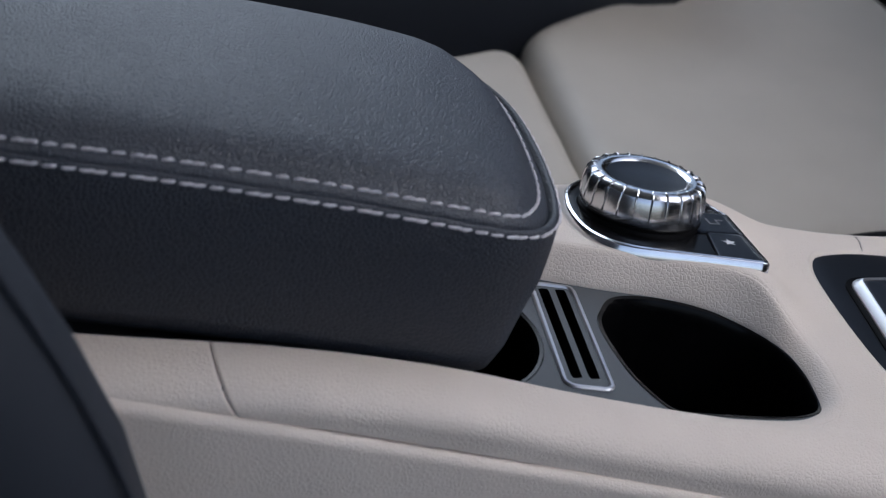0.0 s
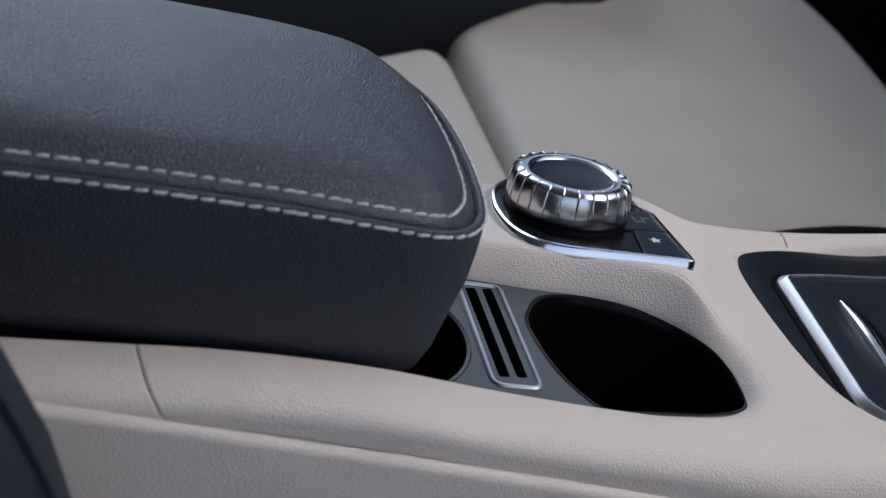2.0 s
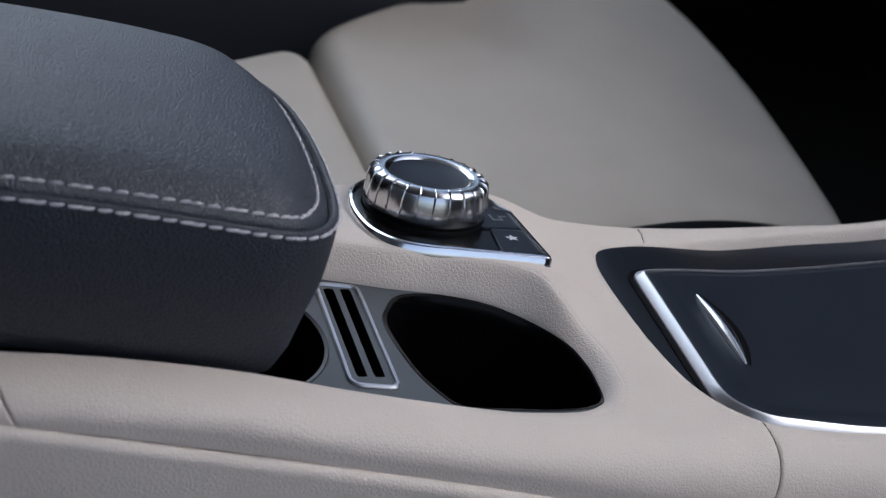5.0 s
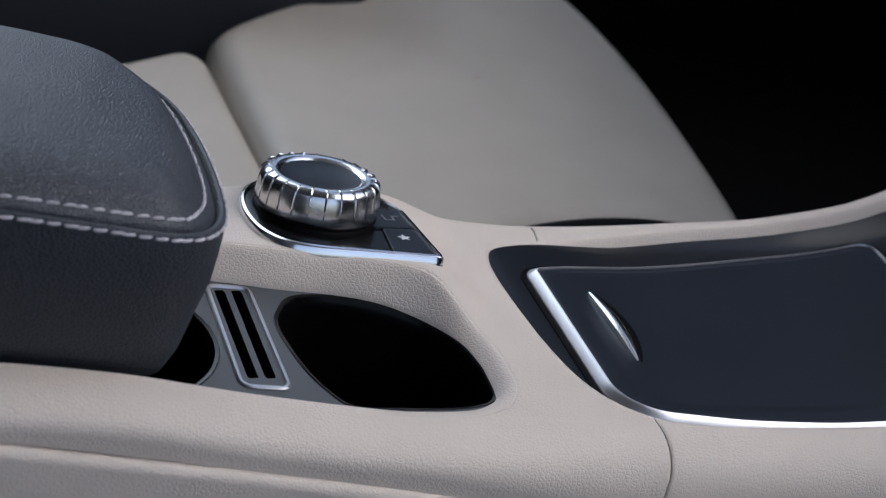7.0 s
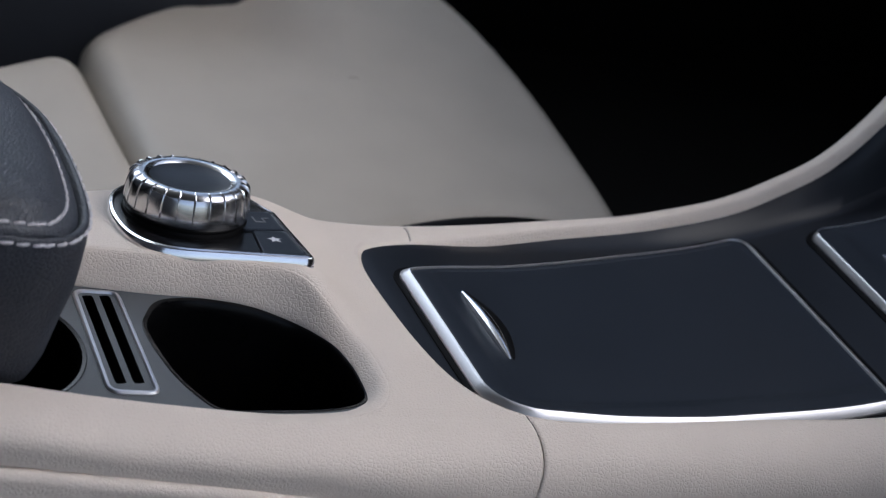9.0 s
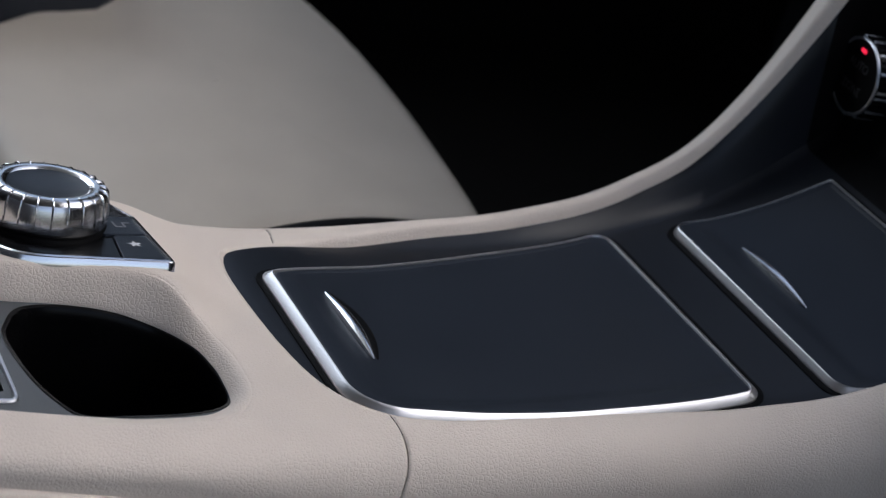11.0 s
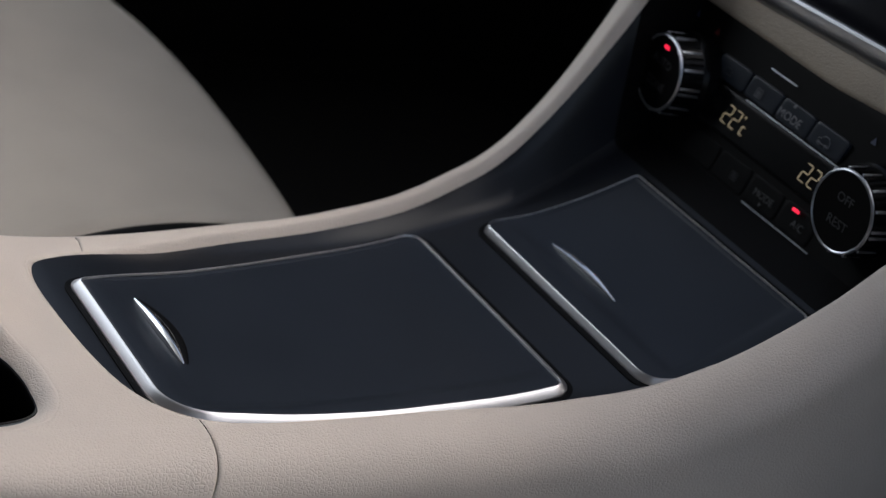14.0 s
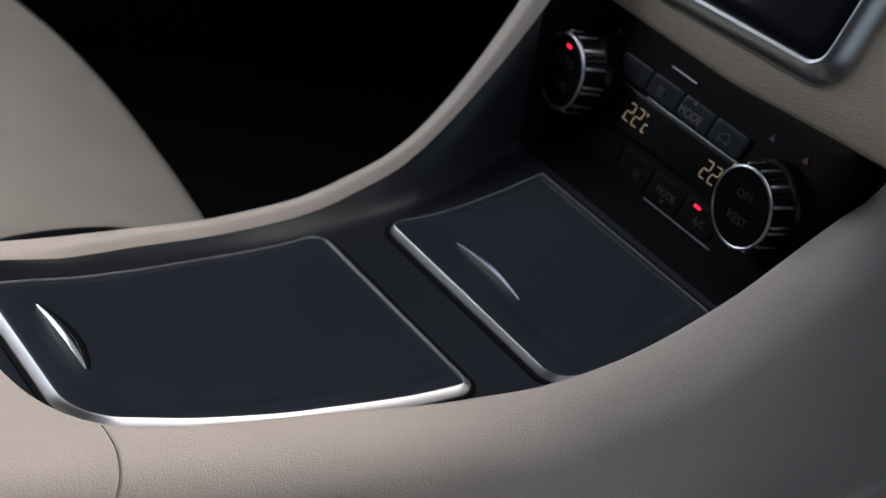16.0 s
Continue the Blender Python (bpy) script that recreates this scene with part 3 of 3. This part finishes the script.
ARM_N = arm_normals(arm_line)
ARM_FRONTAL = smooth01(0.3, 0.95, -ARM_N[:, 0])
ARM_H = table(arm_line[:, 0], SEAM_H)
ARM_PROFILE = [(0.045, -0.067), (0.020, -0.0665), (0.012, -0.0645), (0.0072, -0.0600), (0.0044, -0.053), (0.0028, -0.038), (0.0012, -0.024), (0.0004, -0.014), (0.0, -0.0060), (0.0001, -0.0010), (0.0005, 0.0010), (0.0010, 0.0018), (0.0016, 0.0021), (0.0021, 0.0016), (0.0026, -0.0006), (0.0030, 0.0018), (0.0034, 0.0030), (0.0044, 0.0038), (0.0056, 0.0045), (0.0068, 0.0054), (0.0085, 0.0072), (0.0105, 0.0090), (0.0135, 0.0106), (0.019, 0.0122), (0.027, 0.0135), (0.038, 0.0144), (0.052, 0.0150), (0.0650, 0.0153), (0.0715, 0.0154)]


def arm_point(i, d, h):
    """A place on the armrest: station i along its edge, d inwards, h above the seam."""
    p = arm_line[i]
    m = np.array((min(p[0], -0.128), MID))
    t = min(d / 0.0715, 1.0)
    d = d + 0.0034 * ARM_FRONTAL[i] * float(smooth01(0.001, 0.0045, d)) * (1 - t)
    soft = max((d - 0.012) / 0.0595, 0)
    q = p + ARM_N[i] * min(d, 0.012)
    q = q * (1 - soft) + m * soft if d > 0.012 else q
    hm = float(table(m[0], SEAM_H))
    return (q[0], q[1], ARM_H[i] * (1 - t) + hm * t + h)


rings = [[arm_point(i, d, h) for i in range(len(arm_line))] for d, h in ARM_PROFILE]
v1, f1 = loft(rings, False)
mesh("upholstery", v1, f1, NAVY, armrest, sharp=1.4)
rings = [[arm_point(i, d, h) for i in range(len(arm_line))] for d, h in ((0.024, -0.0640), (0.026, -0.069), (0.045, -0.0695))]
v1, f1 = loft(rings, False)
mesh("base_shell", v1, f1, BLACK, armrest)
# stitches
dist = np.r_[0, np.cumsum(np.linalg.norm(np.diff(arm_line, axis=0), axis=1))]
v1, f1 = tube([(-0.0023, 0, -0.0003), (-0.0015, 0, 0.0002), (0, 0, 0.0004), (0.0015, 0, 0.0002), (0.0023, 0, -0.0003)], [0.00032, 0.0006, 0.00067, 0.0006, 0.00032], 7)
first = None
for d, h in ((0.0001, 0.0002), (0.0060, 0.0047)):
    s = 0.26
    while s < dist[-1] - 0.30:
        i = int(np.searchsorted(dist, s))
        a, b = np.array(arm_point(i - 1, d, h)), np.array(arm_point(i + 1, d, h))
        ahead = Vector(b - a).normalized()
        side = Vector((*ARM_N[i], 0.0))
        normal = (Vector((0, 0, 1)) * (0.75 if d > 0.003 else 0.15) - side * (0.5 if d > 0.003 else 1.0)).normalized()
        left = normal.cross(ahead).normalized()
        rot = Matrix((ahead, left, ahead.cross(left))).transposed().to_4x4()
        if first is None:
            first = mesh("stitch", v1, f1, THREAD, armrest)
            ob = first
        else:
            ob = first.copy()
            scene.collection.objects.link(ob)
        ob.matrix_basis = Matrix.Translation((a + b) / 2) @ rot @ Matrix.Rotation(0.12, 4, "Z")
        s += 0.0054

# ---- climate panel ----
LEAN_BACK = radians(15)
PANEL = Matrix.Translation((0.402, -0.085, 0.035)) @ Matrix(((0, math.sin(LEAN_BACK), -math.cos(LEAN_BACK), 0), (-1, 0, 0, 0), (0, math.cos(LEAN_BACK), math.sin(LEAN_BACK), 0), (0, 0, 0, 1)))


def on_panel(name, geo, mat, parent, label="", at=(0, 0), sharp=0.6):
    v, f = geo
    v = [PANEL @ Vector((x + at[0], y + at[1], z)) for x, y, z in v]
    return mesh(name, v, f, mat, parent, label, sharp=sharp)


def disc(profile, n=72):
    return loft([[(r * math.cos(a), r * math.sin(a), z) for a in np.linspace(0, 2 * math.pi, n, endpoint=False)] for r, z in profile], True, False, True)


def text_geo(words, size, x, y, z=0.0006, thick=0.0):
    cu = bpy.data.curves.new("words", "FONT")
    cu.body, cu.size, cu.align_x, cu.align_y, cu.offset = words, size, "CENTER", "CENTER", thick
    cu.resolution_u = 3
    ob = new("words", cu)
    me = bpy.data.meshes.new_from_object(ob.evaluated_get(bpy.context.evaluated_depsgraph_get()))
    out = [(v.co.x + x, v.co.y + y, z) for v in me.vertices], [tuple(p.vertices) for p in me.polygons]
    bpy.data.objects.remove(ob)
    bpy.data.curves.remove(cu)
    return out


def on_dial(name, geo, mat, parent, label="", sharp=0.6):
    return on_panel(name, ([turn @ Vector(p) for p in geo[0]], geo[1]), mat, parent, label, sharp=sharp)


climate = thing("climate_control_unit", "black climate control unit with two dials and a display", "control panel", at=(0.402, -0.085, 0.035))
out = resample(rounded([(-0.106, -0.010, 0.004), (0.092, -0.010, 0.004), (0.100, 0.097, 0.006), (-0.112, 0.097, 0.006)], 5), 0.004)
on_panel("fascia", slab(out, lambda x, y: 0.0, 0.02, 0.001), BLACK, climate)
q = resample(rounded([(-0.0620, 0.0390, 0.003), (0.0520, 0.0390, 0.003), (0.0520, 0.0605, 0.003), (-0.0620, 0.0605, 0.003)], 4), 0.003)
on_panel("display_window", slab(q, lambda x, y: 0.0012, 0.003, 0.0004), GLOSS, climate, "glossy black display window")
for k in range(4):
    x0 = -0.0624 + 0.0252 * k
    q = resample(rounded([(x0 + 0.0003, 0.0622, 0.0008), (x0 + 0.0249, 0.0622, 0.0008), (x0 + 0.0262, 0.0740, 0.0008), (x0 + 0.0016, 0.0740, 0.0008)], 3), 0.003)
    on_panel("upper_key", slab(q, lambda x, y: 0.0012 + 0.06 * (y - 0.062), 0.004, 0.0006), SATIN, climate, "black push key")
for k in range(4):
    x0 = -0.0560 + 0.0258 * k
    q = resample(rounded([(x0 + 0.0006, 0.0210, 0.001), (x0 + 0.0250, 0.0210, 0.001), (x0 + 0.0250, 0.0350, 0.001), (x0 + 0.0006, 0.0350, 0.001)], 3), 0.003)
    on_panel("lower_key", slab(q, lambda x, y: 0.0004, 0.003, 0.0003), BLACK, climate, "black push key")
on_panel("chrome_line", box(-0.018, 0.0808, 0.0012, 0.0200, 0.0005, 0.001), SILVER, climate, "thin bright line")


def segments(x, y, w, h, which, t=0.00044):
    """A segment digit, slightly slanted."""
    bars = {"a": (0, h / 2, w, t), "g": (0, 0, w, t), "d": (0, -h / 2, w, t), "f": (-w / 2, h / 4, t, h / 2), "b": (w / 2, h / 4, t, h / 2), "e": (-w / 2, -h / 4, t, h / 2), "c": (w / 2, -h / 4, t, h / 2)}
    out = []
    for k in which:
        bx, by, bw, bh = bars[k]
        g = box(0, 0, 0.0018, bw * 0.86 if bw > bh else bw, bh * 0.86 if bh > bw else bh, 0.0003)
        out.append(([(x + bx + a + 0.12 * (by + b), y + by + b, c) for a, b, c in g[0]], g[1]))
    return joined(*out)


for x0 in (-0.0345, 0.0280):
    on_panel("digits", joined(segments(x0 - 0.0034, 0.0500, 0.0043, 0.0092, "abged"), segments(x0 + 0.0032, 0.0500, 0.0043, 0.0092, "abged")), AMBER, climate, "amber display digits")
    on_panel("degree_sign", joined(segments(x0 + 0.0082, 0.0540, 0.0010, 0.0012, "adbc", 0.0003), segments(x0 + 0.0104, 0.0476, 0.0024, 0.0042, "afed", 0.0005)), AMBER, climate, "amber degree sign")
on_panel("key_words", text_geo("MODE", 0.0062, -0.0012, 0.0665, 0.0024), MARK, climate, "grey lettering")
on_panel("key_words", text_geo("MODE", 0.0052, 0.0092, 0.0280, 0.0014), DIM, climate, "faint lettering")
on_panel("key_words", text_geo("A/C", 0.0052, 0.0365, 0.0270, 0.0014), DIM, climate, "faint lettering")
on_panel("indicator", box(0.0320, 0.0331, 0.0025, 0.0048, 0.0015, 0.0008, 0.0003), RED, climate, "glowing red indicator")

on_panel("key_line", box(0.006, 0.0612, 0.0016, 0.076, 0.0005, 0.0008), SILVER, climate, "thin bright line over the display")
on_panel("key_line", box(0.024, 0.0200, 0.0010, 0.052, 0.0005, 0.0008), SILVER, climate, "thin bright line under the lower keys")
fan = []
for k in range(4):
    a = math.pi / 4 + k * math.pi / 2
    fan.append(tube([(-0.0262 + 0.0017 * math.cos(a) + 0.0011 * math.cos(b), 0.0675 + 0.0017 * math.sin(a) + 0.0011 * math.sin(b), 0.0025) for b in np.linspace(0, 2 * math.pi, 12, endpoint=False)], 0.0002, 4, True))
on_panel("fan_symbol", joined(*fan), MARK, climate, "grey fan symbol")
on_panel("fan_symbol", ([(x + 0.0120, y * 0.85 - 0.0300, z - 0.0011) for g in fan[:1] for x, y, z in joined(*fan)[0]], joined(*fan)[1]), DIM, climate, "faint fan symbol")
car = [(-0.0042, -0.0012), (-0.0040, 0.0008), (-0.0022, 0.0012), (-0.0006, 0.0030), (0.0026, 0.0030), (0.0040, 0.0012), (0.0044, -0.0012)]
on_panel("car_symbol", joined(tube([(0.0250 + x, 0.0668 + y, 0.0025) for x, y in car], 0.00022, 4, True), *[tube([(0.0250 + c + 0.0009 * math.cos(b), 0.0655 + 0.0009 * math.sin(b), 0.0026) for b in np.linspace(0, 2 * math.pi, 10, endpoint=False)], 0.0002, 4, True) for c in (-0.0024, 0.0026)]), MARK, climate, "grey car symbol")
on_panel("car_symbol", joined(tube([(-0.0520 + 0.8 * x, 0.0668 + 0.8 * y, 0.0025) for x, y in car], 0.0002, 4, True)), DIM, climate, "faint air symbol")
on_panel("arrow_symbol", ([(-0.0020, 0.0722, 0.0031), (0.0004, 0.0722, 0.0031), (-0.0008, 0.0742, 0.0031)], [(0, 1, 2)]), MARK, climate, "grey arrow")
on_panel("arrow_symbol", ([(0.0080, 0.0248, 0.0014), (0.0104, 0.0248, 0.0014), (0.0092, 0.0228, 0.0014)], [(0, 2, 1)]), DIM, climate, "faint arrow")
for cx, cy, m in ((-0.0732, 0.0798, REDMARK), (0.0733, 0.0809, REDMARK), (-0.0919, 0.0819, BLUEMARK), (0.0495, 0.0805, BLUEMARK)):
    on_panel("warm_cool_mark", ([(cx - 0.0020, cy - 0.0014, 0.0006), (cx + 0.0020, cy - 0.0014, 0.0006), (cx, cy + 0.0022, 0.0006)], [(0, 1, 2)]), m, climate, "small coloured triangle")

for side, words in ((-1, ("AUTO", "ZONE")), (1, ("OFF", "REST"))):
    cx = -0.0762 if side < 0 else 0.0682
    turn = Matrix.Translation((cx, 0.0535, 0)) @ Matrix.Rotation(radians(14), 4, "X") @ Matrix.Rotation(radians(-7 if side < 0 else 0), 4, "Y") @ Matrix.Diagonal((1.04, 1.04, 0.92, 1))
    dial = thing("climate_dial", "ribbed clear-rimmed climate dial with black face", "dial", "dials of the climate panel", at=tuple(PANEL @ Vector((cx, 0.0535, 0))))
    prof = [(0.0215, -0.006), (0.0215, 0.003), (0.0205, 0.0045), (0.0200, 0.006), (0.0190, 0.018), (0.0186, 0.0195), (0.0178, 0.0200)]
    on_dial("dial_ring", loft([[(r * math.cos(a), r * math.sin(a), z) for a in np.linspace(0, 2 * math.pi, 90, endpoint=False)] for r, z in prof]), GLOSS, dial, "dark glossy ring")
    on_dial("dial_bezel", loft([[(r * math.cos(a), r * math.sin(a), z) for a in np.linspace(0, 2 * math.pi, 90, endpoint=False)] for r, z in ((0.0190, 0.0190), (0.0188, 0.0200), (0.0181, 0.0203), (0.0176, 0.0199))]), SILVER, dial, "thin silver bezel")
    on_dial("dial_face", disc(((0.0178, 0.0198), (0.012, 0.0196), (0.004, 0.0196))), BLACK, dial)
    for w, dy in zip(words, (0.0055, -0.0060)):
        on_dial("dial_words", text_geo(w, 0.0062, 0, dy, 0.0200), DIM, dial, "faint grey lettering")
    if side < 0:
        on_dial("indicator", box(0, 0.0130, 0.0201, 0.0042, 0.0018, 0.0006, 0.0002), RED, dial, "glowing red indicator")
    # every third rib is silver, painting in the glints of the clear rim
    for k in range(40):
        a = 2 * math.pi * k / 40
        v1, f1 = box(0, 0, 0.011, 0.0012, 0.0014, 0.015, 0.0003)
        c, s = math.cos(a), math.sin(a)
        v1 = [((0.0194 + x) * c - y * s, (0.0194 + x) * s + y * c, z) for x, y, z in v1]
        on_dial("grip_rib", (v1, f1), SILVER if k % 3 == 0 else GLOSS, dial)

# ---- dashboard above the panel, with the screen ----
dash = thing("dashboard", "beige dashboard covering above the climate panel", "dashboard", at=(0.45, -0.085, 0.14))
rows = []
for x in np.linspace(-0.30, 0.30, 60):
    col = []
    for y, z in ((0.0935, -0.03), (0.0935, -0.002), (0.0945, 0.001), (0.097, 0.0022), (0.11, 0.004), (0.16, 0.004), (0.24, 0.0), (0.30, -0.02), (0.32, -0.08)):
        col.append((x, y - 0.0038 + 0.08 * max(x - 0.01, 0), z))
    rows.append(col)
on_panel("dash_cover", loft(rows, False), BEIGE_SHADED, dash, sharp=1.2)
display = thing("display_screen", "black screen in a broad satin silver frame", "screen", at=tuple(PANEL @ Vector((0, 0.2, 0.01))))
so = resample(rounded([(-0.075, 0.1025, 0.016), (0.0715, 0.1105, 0.021), (0.079, 0.24, 0.012), (-0.085, 0.24, 0.012)], 8), 0.003)
rings = []
for d, z in ((0.0, 0.0), (0.0004, 0.005), (0.003, 0.0085), (0.0075, 0.0115), (0.0095, 0.0120), (0.0112, 0.0112), (0.0118, 0.008)):
    rings.append([(x, y, z) for x, y in outline_offset(so, d)])
on_panel("silver_frame", loft(rings), SILVER, display, "satin silver frame")
on_panel("screen_glass", slab(outline_offset(so, 0.0117), lambda x, y: 0.0100, 0.005, 0.0005), SCREEN, display, "dark screen glass")

# ---- driver's seat, beyond the console ----
seat = thing("driver_seat", "beige leather driver's seat cushion with a navy backrest", "car seat", at=(0.1, 0.35, -0.3))
SEAT_Z = -0.08


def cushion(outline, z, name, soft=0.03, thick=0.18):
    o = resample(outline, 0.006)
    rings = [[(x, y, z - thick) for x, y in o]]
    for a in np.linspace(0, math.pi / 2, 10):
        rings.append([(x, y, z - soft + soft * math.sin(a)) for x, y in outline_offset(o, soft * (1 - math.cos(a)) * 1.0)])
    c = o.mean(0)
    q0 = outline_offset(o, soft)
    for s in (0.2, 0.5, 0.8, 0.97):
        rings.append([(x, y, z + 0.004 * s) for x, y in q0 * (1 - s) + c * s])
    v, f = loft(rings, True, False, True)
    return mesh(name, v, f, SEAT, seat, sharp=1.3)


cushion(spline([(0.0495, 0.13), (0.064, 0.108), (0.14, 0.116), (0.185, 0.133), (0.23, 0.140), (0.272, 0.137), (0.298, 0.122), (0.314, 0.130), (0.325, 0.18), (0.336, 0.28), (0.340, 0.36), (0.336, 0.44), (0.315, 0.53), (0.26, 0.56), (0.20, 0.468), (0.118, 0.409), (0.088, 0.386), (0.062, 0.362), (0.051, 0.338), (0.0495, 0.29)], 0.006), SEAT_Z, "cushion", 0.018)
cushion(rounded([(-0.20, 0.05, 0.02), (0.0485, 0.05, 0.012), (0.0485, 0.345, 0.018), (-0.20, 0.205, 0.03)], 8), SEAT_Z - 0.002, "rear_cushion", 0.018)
mesh("side_padding", *box(-0.26, 0.62, -0.15, 0.9, 0.44, 0.34, 0.05), NAVYFAR, seat, "dark navy side padding")
# upright backrest box, added to keep the window lamp off the climate panel
mesh("backrest", *box(-0.43, 0.40, 0.28, 0.24, 0.48, 0.66, 0.06), NAVYFAR, seat, "dark navy backrest")

# low black strip between the seat and the console
side_strip = thing("seat_side_strip", "low black strip beside the driver's seat cushion", "trim", at=(0.19, 0.086, -0.31))
rows = []
for x in np.linspace(0.08, 0.30, 40):
    top = -0.0503 - 2.0 * (x - 0.203) ** 2
    y = 0.086 + 0.06 * (x - 0.19)
    rows.append([(x, y - 0.010, -0.31), (x, y - 0.010, top - 0.006), (x, y - 0.008, top - 0.002), (x, y - 0.003, top), (x, y + 0.004, top), (x, y + 0.008, top - 0.002), (x, y + 0.010, top - 0.006), (x, y + 0.010, -0.31)])
v1, f1 = loft(rows, True, True, True)
mesh("cover", v1, f1, BLACK, side_strip, sharp=1.2)

# near seat back edge, in front of the armrest
near_seat = thing("passenger_seat", "dark navy passenger seat side bolster", "car seat", at=(-0.40, -0.36, -0.2))
rows = []
for z, xr in ((-0.30, -0.215), (-0.1, -0.218), (0.0, -0.226), (0.03, -0.2335), (0.054, -0.243), (0.085, -0.261), (0.118, -0.284), (0.18, -0.33), (0.25, -0.38)):
    rows.append([(xr - 0.25, -0.22, z), (xr - 0.03, -0.22, z), (xr - 0.006, -0.232, z), (xr, -0.25, z), (xr - 0.006, -0.27, z), (xr - 0.03, -0.285, z), (xr - 0.25, -0.285, z)])
v1, f1 = loft(rows, True, True, True)
mesh("bolster", v1, f1, NAVYFAR, near_seat, sharp=1.2)
edge = [(xr - 0.0035, -0.268, z) for z, xr in ((-0.30, -0.215), (-0.1, -0.218), (0.0, -0.226), (0.03, -0.2335), (0.054, -0.243), (0.085, -0.261), (0.118, -0.284), (0.18, -0.33), (0.25, -0.38))]
v1, f1 = tube(spline(edge, 0.006, closed=False), 0.0012, 8, False, 1.0, (0, 1, 0))
mesh("seam_piping", v1, f1, NAVYFAR, near_seat, "raised seam along the bolster")
mesh("seat_back", *box(-0.58, -0.42, 0.02, 0.30, 0.26, 0.60, 0.04), NAVYFAR, near_seat)

# ---- the cabin around: floor, doors, bulkheads and roof, the unseen ones placed to shape the light, with a side window, the windscreen and the open near door ----
def wall(name, geo, mat, label, category="wall"):
    return tagged(mesh(name, *geo, mat), label, category, kind="structure")


wall("floor", box(0.0, 0.0, -0.33, 3.0, 2.2, 0.04), CARPET, "black carpeted car floor", "floor")
# the tall front block is added so that the lids reflect dark
wall("wall_far", joined(box(-0.2, 0.92, -0.05, 2.6, 0.06, 0.52), box(0.82, 0.92, 0.60, 0.72, 0.06, 0.80), box(-1.25, 0.92, 0.56, 0.5, 0.06, 0.70)), CARPET, "dark far door lining, with unseen dark blocks added beside its window")
wall("wall_front", box(1.15, 0.0, 0.0, 0.06, 2.2, 0.62), CARPET, "dark bulkhead ahead of the dashboard")
# unseen block that keeps light from the front right off the console
wall("wall_near", box(0.80, -0.62, 0.0, 0.64, 0.60, 0.60), CARPET, "unseen dark block for the passenger dashboard, added to block light")
# unseen slab, drawn rearwards to shade the climate panel and the ashtray lid
wall("wall_top", box(0.79, 0.20, 0.285, 0.66, 1.40, 0.03), CARPET, "unseen dark slab under the windscreen, added to shade the dashboard")
wall("wall_rear", box(-1.50, 0.0, 0.28, 0.06, 2.2, 1.26), CARPET, "dark rear lining")
# unseen panel that narrows the light from the near side
wall("wall_side", box(0.74, -1.05, 0.36, 0.80, 0.06, 1.10), CARPET, "unseen dark panel beside the open near door, added to block light")
# unseen roof, its front edge set to cut overhead light on the climate panel
wall("ceiling", box(-0.62, 0.0, 0.93, 1.80, 2.2, 0.05), LINING, "light grey headliner", "ceiling")
